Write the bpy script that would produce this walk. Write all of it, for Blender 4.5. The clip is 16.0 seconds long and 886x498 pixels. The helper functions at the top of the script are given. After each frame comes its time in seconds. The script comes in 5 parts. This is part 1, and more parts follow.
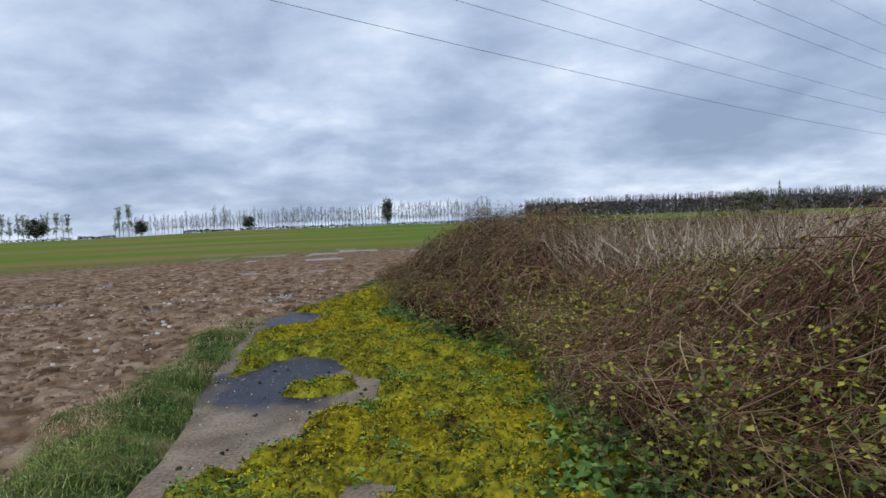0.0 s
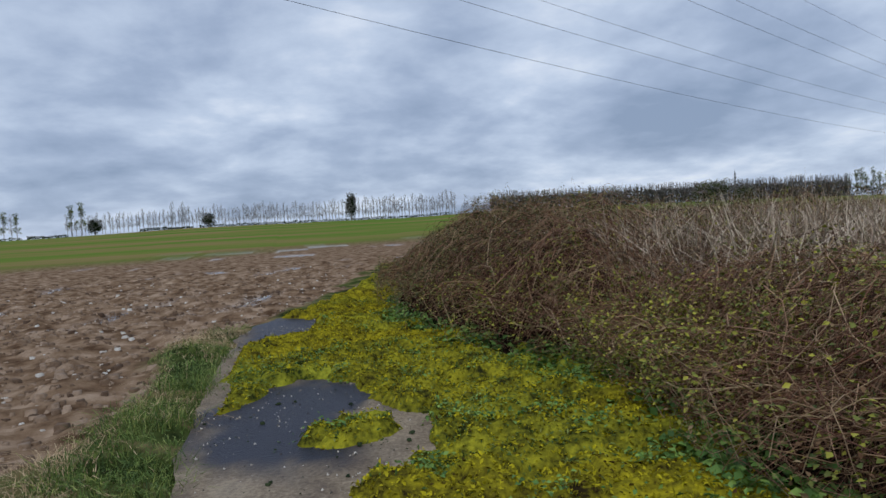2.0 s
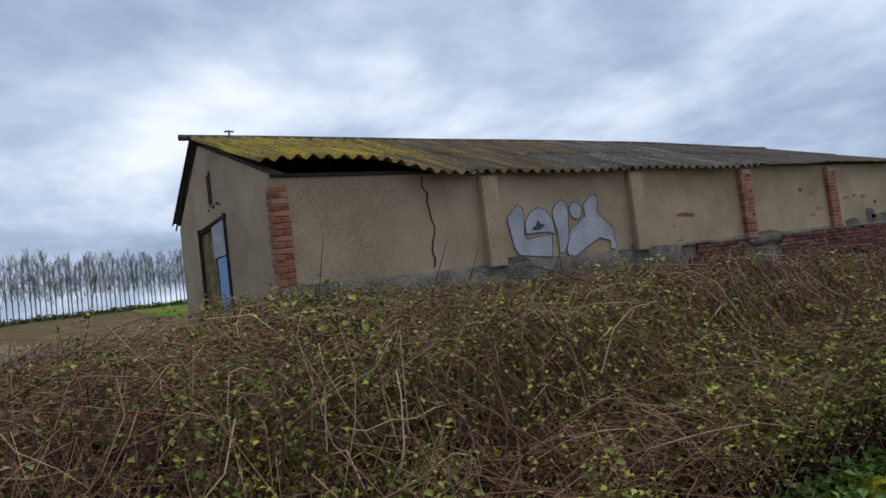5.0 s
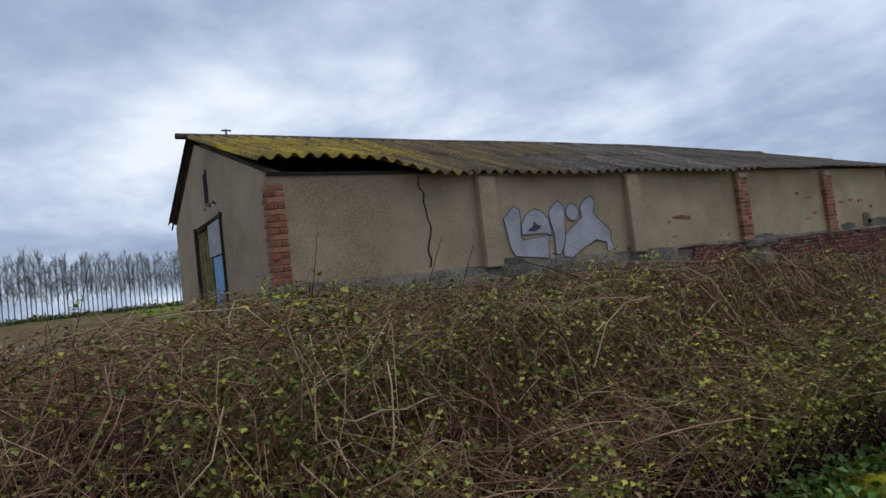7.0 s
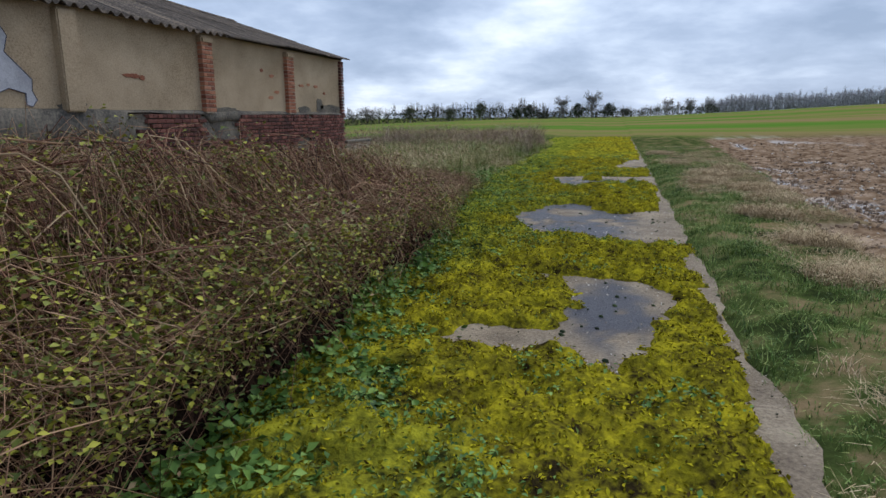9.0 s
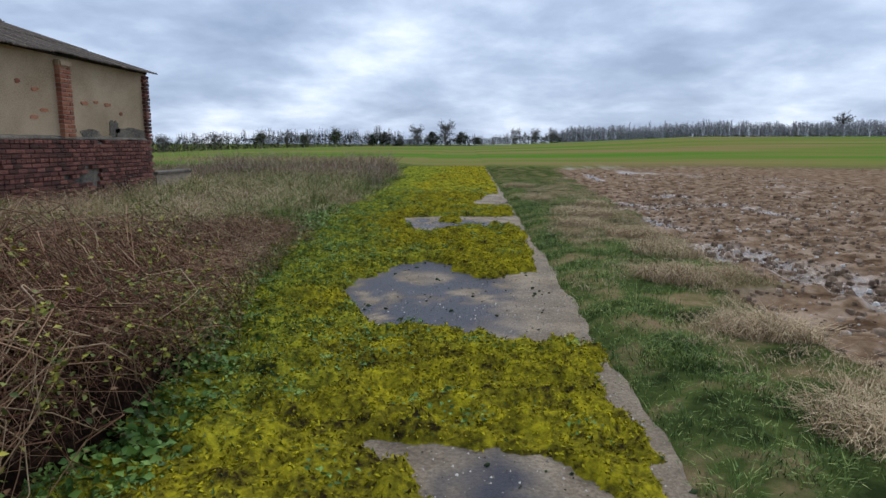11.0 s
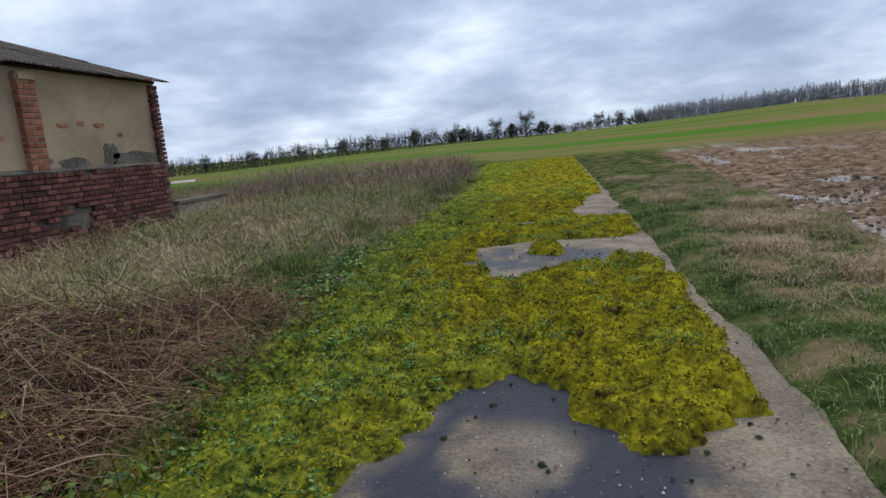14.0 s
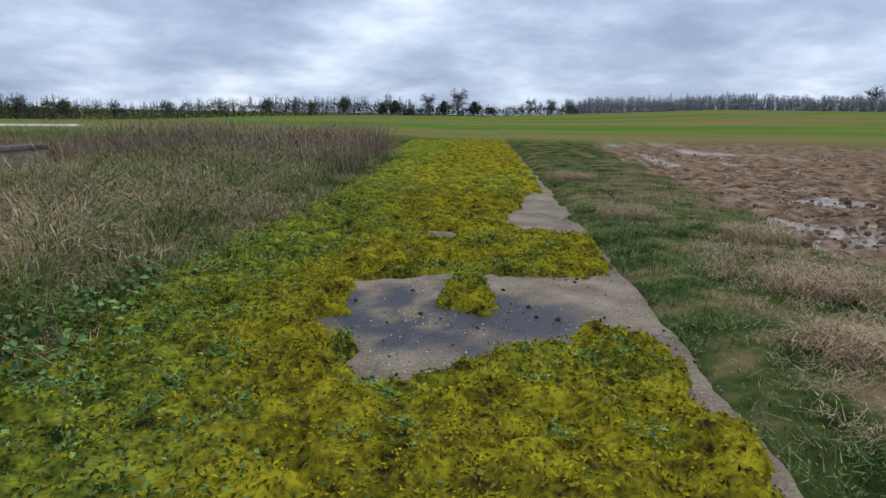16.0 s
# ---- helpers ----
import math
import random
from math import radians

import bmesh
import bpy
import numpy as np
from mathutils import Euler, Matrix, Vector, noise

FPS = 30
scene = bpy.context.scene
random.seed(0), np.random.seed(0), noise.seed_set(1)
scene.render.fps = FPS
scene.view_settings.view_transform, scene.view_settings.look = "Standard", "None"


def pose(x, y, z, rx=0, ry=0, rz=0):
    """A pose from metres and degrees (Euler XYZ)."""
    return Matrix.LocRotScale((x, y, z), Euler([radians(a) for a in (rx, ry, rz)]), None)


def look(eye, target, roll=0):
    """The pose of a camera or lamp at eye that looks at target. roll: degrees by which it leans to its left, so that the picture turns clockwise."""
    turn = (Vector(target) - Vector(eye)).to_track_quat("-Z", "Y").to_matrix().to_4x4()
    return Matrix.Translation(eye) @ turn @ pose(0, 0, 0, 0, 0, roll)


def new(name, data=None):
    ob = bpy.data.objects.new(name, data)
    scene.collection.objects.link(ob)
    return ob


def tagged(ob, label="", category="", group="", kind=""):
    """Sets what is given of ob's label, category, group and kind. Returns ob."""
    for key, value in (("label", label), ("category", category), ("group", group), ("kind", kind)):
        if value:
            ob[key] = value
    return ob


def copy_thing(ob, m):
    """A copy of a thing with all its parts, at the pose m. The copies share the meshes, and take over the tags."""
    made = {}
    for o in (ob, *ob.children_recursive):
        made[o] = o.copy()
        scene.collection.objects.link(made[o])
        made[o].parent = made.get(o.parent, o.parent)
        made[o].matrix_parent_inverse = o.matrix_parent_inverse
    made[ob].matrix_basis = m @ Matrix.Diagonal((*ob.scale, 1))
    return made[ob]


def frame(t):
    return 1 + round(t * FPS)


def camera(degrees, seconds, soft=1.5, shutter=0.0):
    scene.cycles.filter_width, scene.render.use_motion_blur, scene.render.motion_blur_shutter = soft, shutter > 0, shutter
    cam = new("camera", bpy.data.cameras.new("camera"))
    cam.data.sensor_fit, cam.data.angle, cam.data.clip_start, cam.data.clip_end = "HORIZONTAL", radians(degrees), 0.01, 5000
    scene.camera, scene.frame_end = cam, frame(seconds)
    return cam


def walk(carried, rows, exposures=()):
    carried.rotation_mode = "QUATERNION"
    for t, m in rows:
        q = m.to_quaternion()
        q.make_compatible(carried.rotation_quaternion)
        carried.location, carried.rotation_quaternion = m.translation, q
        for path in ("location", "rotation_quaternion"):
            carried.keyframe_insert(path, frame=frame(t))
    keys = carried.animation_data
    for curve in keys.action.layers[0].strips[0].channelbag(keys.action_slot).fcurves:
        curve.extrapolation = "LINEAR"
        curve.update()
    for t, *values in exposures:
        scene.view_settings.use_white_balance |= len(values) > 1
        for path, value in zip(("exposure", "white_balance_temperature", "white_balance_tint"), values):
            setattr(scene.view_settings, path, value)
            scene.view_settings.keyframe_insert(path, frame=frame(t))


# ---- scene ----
# ---- camera ----
cam = camera(70.5, 16.0)
PATH = [
    (0, (0.004, -0.488, 1.08), (0.379, 1.475, 1.015), -2.5),
    (0.5, (-0.138, -0.178, 1.075), (0.163, 1.799, 1.024), -2.2),
    (1, (-0.206, 0.145, 1.045), (-0.018, 2.135, 0.969), -2.2),
    (1.5, (-0.29, 0.483, 1.026), (-0.106, 2.473, 0.961), -2.7),
    (2, (-0.314, 0.736, 1.052), (0.172, 2.674, 0.963), -3.3),
    (2.4, (-0.294, 0.93, 1.055), (0.606, 2.711, 0.914), -9.5),
    (2.5, (-0.323, 1.004, 1.118), (0.789, 2.665, 1.047), -10.6),
    (2.6, (-0.314, 1.053, 1.135), (1.032, 2.533, 1.139), -10.3),
    (2.7, (-0.284, 1.08, 1.145), (1.261, 2.35, 1.17), -9.3),
    (2.9, (-0.204, 1.091, 1.169), (1.657, 1.824, 1.178), -9.9),
    (3, (-0.182, 1.087, 1.179), (1.78, 1.474, 1.16), -8.6),
    (3.2, (-0.181, 1.078, 1.184), (1.808, 0.863, 1.162), -8.0),
    (3.5, (-0.322, 1.073, 1.182), (1.524, 0.304, 1.194), -8.2),
    (4, (-0.421, 1.088, 1.228), (1.344, 0.15, 1.307), -7.9),
    (4.5, (-0.459, 1.093, 1.247), (1.275, 0.101, 1.344), -7.3),
    (7, (-0.454, 1.075, 1.201), (1.269, 0.066, 1.311), -6.6),
    (7.5, (-0.475, 0.96, 1.161), (1.171, -0.177, 1.157), -8.2),
    (8, (-0.388, 0.771, 1.246), (0.632, -0.919, 0.926), -6.4),
    (8.5, (-0.213, 0.419, 1.238), (0.472, -1.417, 0.835), -2.6),
    (11, (0.016, -2.455, 1.286), (0.098, -4.426, 0.957), 0.3),
    (11.5, (-0.06, -2.977, 1.3), (0.095, -4.951, 1.018), -2.1),
    (12, (-0.071, -3.555, 1.336), (0.13, -5.518, 1.009), 0.3),
    (12.5, (0.024, -4.12, 1.352), (0.22, -6.103, 1.181), -1.4),
    (13, (0.072, -4.866, 1.329), (0.402, -6.815, 1.024), -3.1),
    (13.5, (0.214, -5.491, 1.347), (0.571, -7.44, 1.071), -2.8),
    (14, (0.209, -6.029, 1.296), (0.568, -7.969, 0.962), -4.9),
    (14.5, (0.213, -6.637, 1.278), (0.388, -8.583, 0.849), -2.6),
    (15, (0.195, -7.596, 1.245), (0.223, -9.567, 0.907), -2.6),
    (15.5, (0.184, -8.3, 1.215), (0.299, -10.251, 0.791), -0.2),
    (16, (0.272, -9.047, 1.208), (0.385, -10.999, 0.788), 1.1),
]
walk(cam, [(t, look(eye, target, roll)) for t, eye, target, roll in PATH],
     exposures=[(0.0, -0.08), (1.0, -0.22), (2.0, -0.25), (2.5, -0.32), (3.0, -0.12), (4.5, -0.1), (7.0, -0.18), (8.0, 0.0), (8.6, 0.15), (11.0, 0.1), (12.5, 0.03), (16.0, 0.0)])

# ---- world and sun: a bright overcast sky ----
world = bpy.data.worlds.new("overcast_sky")
scene.world = world
world.use_nodes = True
wn, wl = world.node_tree.nodes, world.node_tree.links
wn.clear()


def wnode(kind, **props):
    n = wn.new(kind)
    for k, v in props.items():
        n.inputs[k].default_value = v
    return n


def wmath(op, a, b):
    n = wn.new("ShaderNodeMath")
    n.operation = op
    for i, v in enumerate((a, b)):
        if isinstance(v, (int, float)):
            n.inputs[i].default_value = v
        else:
            wl.new(v, n.inputs[i])
    return n.outputs[0]


coords = wn.new("ShaderNodeTexCoord")
split = wn.new("ShaderNodeSeparateXYZ")
wl.new(coords.outputs["Generated"], split.inputs[0])
height = wmath("ADD", wmath("MAXIMUM", split.outputs["Z"], 0.0), 0.26)
flat = wn.new("ShaderNodeCombineXYZ")
wl.new(wmath("DIVIDE", split.outputs["X"], height), flat.inputs["X"])
wl.new(wmath("DIVIDE", split.outputs["Y"], height), flat.inputs["Y"])
billow = wnode("ShaderNodeTexNoise", Scale=1.7, Detail=10.0, Roughness=0.56, Distortion=0.1)
wl.new(flat.outputs[0], billow.inputs["Vector"])
bank = wnode("ShaderNodeTexNoise", Scale=0.75, Detail=4.0, Roughness=0.5)
wl.new(flat.outputs[0], bank.inputs["Vector"])
cover = wmath("ADD", wmath("MULTIPLY", billow.outputs["Fac"], 0.6), wmath("MULTIPLY", bank.outputs["Fac"], 0.4))
tones = wn.new("ShaderNodeValToRGB")
for i, (at, col) in enumerate(((0.37, (0.29, 0.38, 0.55)), (0.46, (0.41, 0.51, 0.70)), (0.54, (0.58, 0.69, 0.88)), (0.66, (0.96, 1.03, 1.15)))):
    e = tones.color_ramp.elements[i] if i < 2 else tones.color_ramp.elements.new(at)
    e.position, e.color = at, (*col, 1)
wl.new(cover, tones.inputs["Fac"])
nishita = wn.new("ShaderNodeTexSky")
nishita.sky_type, nishita.sun_disc = "NISHITA", False
SUN_TURN, SUN_UP = 200.0, 52.0
nishita.sun_elevation, nishita.sun_rotation = radians(SUN_UP), radians(SUN_TURN)
clear = wnode("ShaderNodeBackground", Strength=0.1)
wl.new(nishita.outputs[0], clear.inputs["Color"])
cloud = wnode("ShaderNodeBackground", Strength=1.08)
wl.new(tones.outputs["Color"], cloud.inputs["Color"])
veil = wnode("ShaderNodeMixShader", Fac=0.92)
wl.new(clear.outputs[0], veil.inputs[1])
wl.new(cloud.outputs[0], veil.inputs[2])
wout = wn.new("ShaderNodeOutputWorld")
wl.new(veil.outputs[0], wout.inputs["Surface"])

sun = new("sun", bpy.data.lights.new("sun", "SUN"))
sun.data.energy, sun.data.angle, sun.data.color = 1.25, radians(35), (1.0, 0.96, 0.9)
sun.rotation_euler = (radians(90 - SUN_UP), 0, radians(180 - SUN_TURN))


# ---- materials ----
def material(name, low, high, scale=4.0, rough=0.9, bump=0.3, fine=40.0, mid=None, island=0.0, piece=0.0, metal=0.0, spec=0.3, gloss=None, cells=0.0):
    """Two-scale noise between the colours low and high (linear), with fine relief. island, piece: how far pieces differ."""
    m = bpy.data.materials.new(name)
    m.use_nodes = True
    n, l = m.node_tree.nodes, m.node_tree.links
    b = n["Principled BSDF"]
    b.inputs["Roughness"].default_value, b.inputs["Metallic"].default_value = rough, metal
    b.inputs["Specular IOR Level"].default_value = spec
    geo = n.new("ShaderNodeNewGeometry")
    big, small = n.new("ShaderNodeTexNoise"), n.new("ShaderNodeTexNoise")
    for t, s in ((big, scale), (small, fine)):
        t.inputs["Scale"].default_value, t.inputs["Detail"].default_value, t.inputs["Roughness"].default_value = s, 6.0, 0.6
        l.new(geo.outputs["Position"], t.inputs["Vector"])
    add = n.new("ShaderNodeMath")
    add.operation = "ADD"
    half = n.new("ShaderNodeMath")
    half.operation, half.inputs[1].default_value = "MULTIPLY", 0.45
    l.new(small.outputs["Fac"], half.inputs[0])
    most = n.new("ShaderNodeMath")
    most.operation, most.inputs[1].default_value = "MULTIPLY", 0.55
    l.new(big.outputs["Fac"], most.inputs[0])
    l.new(most.outputs[0], add.inputs[0])
    l.new(half.outputs[0], add.inputs[1])
    fac = add.outputs[0]
    if island or piece:
        extra = n.new("ShaderNodeMath")
        extra.operation = "MULTIPLY_ADD"
        if island:
            l.new(geo.outputs["Random Per Island"], extra.inputs[0])
        else:
            info = n.new("ShaderNodeObjectInfo")
            l.new(info.outputs["Random"], extra.inputs[0])
        extra.inputs[1].default_value = island or piece
        shift = n.new("ShaderNodeMath")
        shift.operation, shift.inputs[1].default_value = "SUBTRACT", 0.5 * (island or piece)
        l.new(fac, shift.inputs[0])
        l.new(shift.outputs[0], extra.inputs[2])
        fac = extra.outputs[0]
    ramp = n.new("ShaderNodeValToRGB")
    wide = 0.11 + 0.32 * (island or piece)
    stops = [(0.5 - wide, low), (0.5 + wide, high)] if mid is None else [(0.5 - wide, low), (0.5, mid), (0.5 + wide, high)]
    for i, (at, col) in enumerate(stops):
        e = ramp.color_ramp.elements[i] if i < 2 else ramp.color_ramp.elements.new(at)
        e.position, e.color = at, (*col, 1)
    l.new(fac, ramp.inputs["Fac"])
    l.new(ramp.outputs["Color"], b.inputs["Base Color"])
    if bump:
        bp = n.new("ShaderNodeBump")
        bp.inputs["Strength"].default_value, bp.inputs["Distance"].default_value = bump, 0.02
        l.new(small.outputs["Fac"], bp.inputs["Height"])
        l.new(bp.outputs["Normal"], b.inputs["Normal"])
    if gloss:
        r = n.new("ShaderNodeMapRange")
        r.inputs["From Min"].default_value, r.inputs["From Max"].default_value = 0.4, 0.6
        r.inputs["To Min"].default_value, r.inputs["To Max"].default_value = gloss
        l.new(big.outputs["Fac"], r.inputs["Value"])
        l.new(r.outputs[0], b.inputs["Roughness"])
    return m


RENDER = material("cement_render", (0.255, 0.188, 0.118), (0.47, 0.362, 0.245), 0.75, 0.95, 0.3, 40, mid=(0.375, 0.284, 0.186))
DAMP = material("damp_render", (0.05, 0.048, 0.045), (0.22, 0.19, 0.15), 2.2, 0.95, 0.4, 25)
BRICK = material("old_red_brick", (0.17, 0.06, 0.038), (0.44, 0.21, 0.125), 7, 0.9, 0.5, 60, mid=(0.31, 0.115, 0.065), piece=0.4)
BRICK_DARK = material("sooty_brick", (0.055, 0.026, 0.022), (0.24, 0.10, 0.075), 6, 0.9, 0.7, 60, mid=(0.135, 0.05, 0.04), piece=0.45)
MORTAR = material("lime_mortar", (0.20, 0.16, 0.125), (0.40, 0.33, 0.26), 8, 0.95, 0.5, 70)
def streaked(m, along):
    """Stretch the larger pattern of a material down the slope: streaks of growth and of painted furrow shading."""
    n, l = m.node_tree.nodes, m.node_tree.links
    at = n.new("ShaderNodeMapping")
    at.inputs["Scale"].default_value = along
    big = next(q for q in n if q.type == "TEX_NOISE")
    l.new(big.inputs["Vector"].links[0].from_socket, at.inputs["Vector"])
    l.new(at.outputs[0], big.inputs["Vector"])
    return m


SHEET_MOSSY = material("mossy_fibre_cement", (0.055, 0.043, 0.03), (0.48, 0.35, 0.02), 3.6, 0.95, 0.9, 20, mid=(0.23, 0.16, 0.03), island=0.03)
SHEET_OLIVE = material("lichened_fibre_cement", (0.045, 0.036, 0.03), (0.27, 0.185, 0.05), 3.4, 0.95, 0.9, 22, mid=(0.11, 0.078, 0.045), island=0.04)
SHEET_GREY = material("weathered_fibre_cement", (0.04, 0.034, 0.03), (0.25, 0.195, 0.145), 3.2, 0.95, 0.9, 22, mid=(0.10, 0.08, 0.066), island=0.04)
# streaks near the corrugation pitch: growth, plus the furrows' light and shade as colour
for skin in (SHEET_MOSSY, SHEET_OLIVE, SHEET_GREY):
    streaked(skin, (0.15, 1.4, 0.15))
DARK_WOOD = material("tarred_timber", (0.015, 0.013, 0.012), (0.05, 0.045, 0.04), 4, 0.9, 0.4)
DOOR_GREY = material("grey_door_paint", (0.28, 0.29, 0.30), (0.42, 0.43, 0.44), 5, 0.7, 0.3)
DOOR_BLUE = material("faded_blue_paint", (0.13, 0.28, 0.50), (0.24, 0.42, 0.66), 5, 0.6, 0.3)
DOOR_BOARD = material("lichened_boards", (0.08, 0.065, 0.03), (0.27, 0.22, 0.08), 5, 0.9, 0.5)
SPRAY = material("silver_spray_paint", (0.30, 0.30, 0.325), (0.46, 0.46, 0.495), 3, 0.55, 0.2)
SPRAY_DARK = material("dark_spray_outline", (0.03, 0.03, 0.05), (0.10, 0.10, 0.14), 6, 0.6, 0.2)
VOID = material("dark_recess", (0.008, 0.008, 0.008), (0.02, 0.02, 0.02), 4, 1.0, 0.0)
CONCRETE = material("old_concrete", (0.15, 0.112, 0.078), (0.40, 0.325, 0.23), 2.4, 0.9, 0.6, 50, mid=(0.265, 0.208, 0.145))
GRIT = material("grit_and_crumbs", (0.03, 0.028, 0.025), (0.62, 0.58, 0.52), 30, 0.9, 0.2, 80, mid=(0.30, 0.26, 0.21), island=0.8)
MOSS = material("yellow_green_moss", (0.03, 0.022, 0.010), (0.42, 0.36, 0.02), 6.0, 1.0, 1.0, 26, mid=(0.20, 0.175, 0.015), spec=0.0)
MOSS_TUFT = material("moss_fronds", (0.06, 0.04, 0.014), (0.54, 0.47, 0.024), 4.0, 1.0, 0.0, 14, mid=(0.315, 0.28, 0.02), island=0.45, spec=0.0)
VERGE = material("verge_grass_blades", (0.035, 0.07, 0.018), (0.36, 0.40, 0.13), 1.2, 0.75, 0.0, 5, mid=(0.15, 0.245, 0.055), island=0.5, spec=0.25)
GRASS = material("green_grass", (0.04, 0.075, 0.018), (0.30, 0.32, 0.085), 1.2, 0.8, 0.0, 5, mid=(0.12, 0.185, 0.038), island=0.4, spec=0.2)
STRAW = material("dead_grass", (0.22, 0.15, 0.08), (0.66, 0.52, 0.33), 1.4, 0.9, 0.0, 5, mid=(0.45, 0.33, 0.195), island=0.45, spec=0.2)
DEAD_STEM = material("dead_weed_stems", (0.12, 0.078, 0.058), (0.46, 0.355, 0.28), 1.2, 0.95, 0.0, 5, mid=(0.25, 0.178, 0.138), island=0.4, spec=0.1)
CANE = material("bramble_canes", (0.045, 0.019, 0.013), (0.44, 0.27, 0.16), 0.9, 0.8, 0.0, 9, mid=(0.17, 0.074, 0.045), island=0.6, spec=0.2)
TWIGS = material("bramble_side_shoots", (0.06, 0.026, 0.017), (0.40, 0.25, 0.155), 0.9, 0.85, 0.0, 9, mid=(0.17, 0.082, 0.05), island=0.6, spec=0.15)
TAN_CANE = material("tan_canes", (0.16, 0.09, 0.05), (0.48, 0.35, 0.21), 1.2, 0.8, 0.0, 9, mid=(0.29, 0.19, 0.11), island=0.5)
PALE_CANE = material("bleached_canes", (0.30, 0.22, 0.15), (0.62, 0.52, 0.40), 2, 0.85, 0.0, 9, island=0.4)
# near-black: shade between the canes put into the colour; dead stems share it
MASS = material("shaded_litter_and_stem", (0.007, 0.005, 0.004), (0.05, 0.028, 0.018), 9, 1.0, 0.9, 45, mid=(0.018, 0.011, 0.008), spec=0.0)
LEAF = material("bramble_leaves", (0.06, 0.085, 0.018), (0.42, 0.39, 0.048), 0.8, 0.6, 0.0, 7, mid=(0.17, 0.19, 0.03), island=0.55, spec=0.3)
LEAF_DULL = material("dull_bramble_leaves", (0.035, 0.042, 0.014), (0.24, 0.22, 0.06), 0.8, 0.6, 0.0, 7, mid=(0.10, 0.105, 0.03), island=0.55, spec=0.3)
LEAF_OLD = material("withered_leaves", (0.09, 0.045, 0.024), (0.38, 0.28, 0.155), 2, 0.85, 0.0, 7, mid=(0.20, 0.12, 0.065), island=0.6, spec=0.1)
NETTLE = material("nettle_leaves", (0.03, 0.075, 0.016), (0.26, 0.40, 0.085), 1.5, 0.6, 0.0, 7, mid=(0.11, 0.22, 0.042), island=0.4, spec=0.3)
BARK = material("grey_bark", (0.16, 0.15, 0.145), (0.36, 0.35, 0.35), 2, 0.95, 0.0, 8)
# pale bark, lightened further by distance haze put into the colour
TWIG_FAR = material("hazed_bare_twigs", (0.28, 0.275, 0.285), (0.48, 0.47, 0.49), 0.4, 1.0, 0.0, 3, island=0.3, spec=0.0)
TWIG_DARK = material("dark_bare_wood", (0.10, 0.095, 0.09), (0.22, 0.205, 0.19), 0.2, 1.0, 0.0, 2, island=0.4, spec=0.0)
FOLIAGE_DARK = material("evergreen_leaves", (0.012, 0.02, 0.012), (0.05, 0.07, 0.03), 0.8, 0.9, 0.0, 4, island=0.4, spec=0.1)
FOLIAGE = material("hedge_leaves", (0.03, 0.045, 0.016), (0.13, 0.15, 0.055), 0.3, 0.9, 0.0, 3, island=0.5, spec=0.1)
FOLIAGE_SPRING = material("spring_leaves", (0.09, 0.13, 0.04), (0.24, 0.27, 0.12), 0.3, 0.9, 0.0, 3, island=0.5, spec=0.1)
STEEL = material("galvanised_steel", (0.11, 0.12, 0.135), (0.17, 0.18, 0.20), 1, 0.6, 0.0, 5)
WIRE = material("power_cable", (0.05, 0.055, 0.07), (0.07, 0.075, 0.09), 1, 0.7, 0.0, 5)
CLOD = material("earth_clods", (0.075, 0.045, 0.028), (0.36, 0.265, 0.19), 3, 0.9, 0.4, 40, mid=(0.18, 0.118, 0.075), island=0.5)
CHALK = material("pale_track_gravel", (0.45, 0.42, 0.38), (0.62, 0.6, 0.55), 1, 0.9, 0.2)


# ---- ground heights and noise ----
TABLE = np.random.RandomState(7).rand(256, 256)


def vnoise(x, y, size, seed=0):
    """Smooth value noise, 0 to 1, with features of that size."""
    x, y = np.asarray(x, float) / size + 17.3 * seed, np.asarray(y, float) / size + 5.7 * seed
    i, j = np.floor(x).astype(int), np.floor(y).astype(int)
    f, g = x - i, y - j
    f, g = f * f * (3 - 2 * f), g * g * (3 - 2 * g)
    i, j, k, m = i % 256, j % 256, (i + 1) % 256, (j + 1) % 256
    return (TABLE[i, j] * (1 - f) + TABLE[k, j] * f) * (1 - g) + (TABLE[i, m] * (1 - f) + TABLE[k, m] * f) * g


def fbm(x, y, size, seed=0, octaves=4):
    total, amp = 0, 0.5
    for o in range(octaves):
        total = total + amp * vnoise(x, y, size / 2**o, seed + o)
        amp /= 2
    return total / (1 - 0.5**octaves)


def smooth(a, b, v):
    k = np.clip((np.asarray(v, float) - a) / (b - a), 0, 1)
    return k * k * (3 - 2 * k)


SKYLINE_AT = [-180, -170, -161, -150, -120, -90, -60, -28, -17, -8, 1, 12, 20, 32, 44, 53, 60, 67, 70, 80, 86, 97, 120, 142, 152, 160, 170, 180]
SKYLINE_UP = [-0.1, 0.3, 0.7, 0.7, 0.6, 0.5, 0.4, 0.25, 0.35, 0.55, 0.5, 0.4, 0.6, 0.4, 0.2, -0.1, -0.05, 0.1, 0.4, 0.5, 0.85, 0.9, 0.0, -0.9, -0.85, -0.47, -0.2, -0.1]


def land(x, y):
    """The height of the land: flat by the track, rising or falling to the skyline."""
    x, y = np.asarray(x, float), np.asarray(y, float)
    r, way = np.hypot(x, y), np.degrees(np.arctan2(x, y))
    far = 1.2 + np.tan(np.radians(np.interp(way, SKYLINE_AT, SKYLINE_UP))) * 280
    return far * smooth(20, 280, r)


def polar(way, r):
    return r * math.sin(radians(way)), r * math.cos(radians(way))


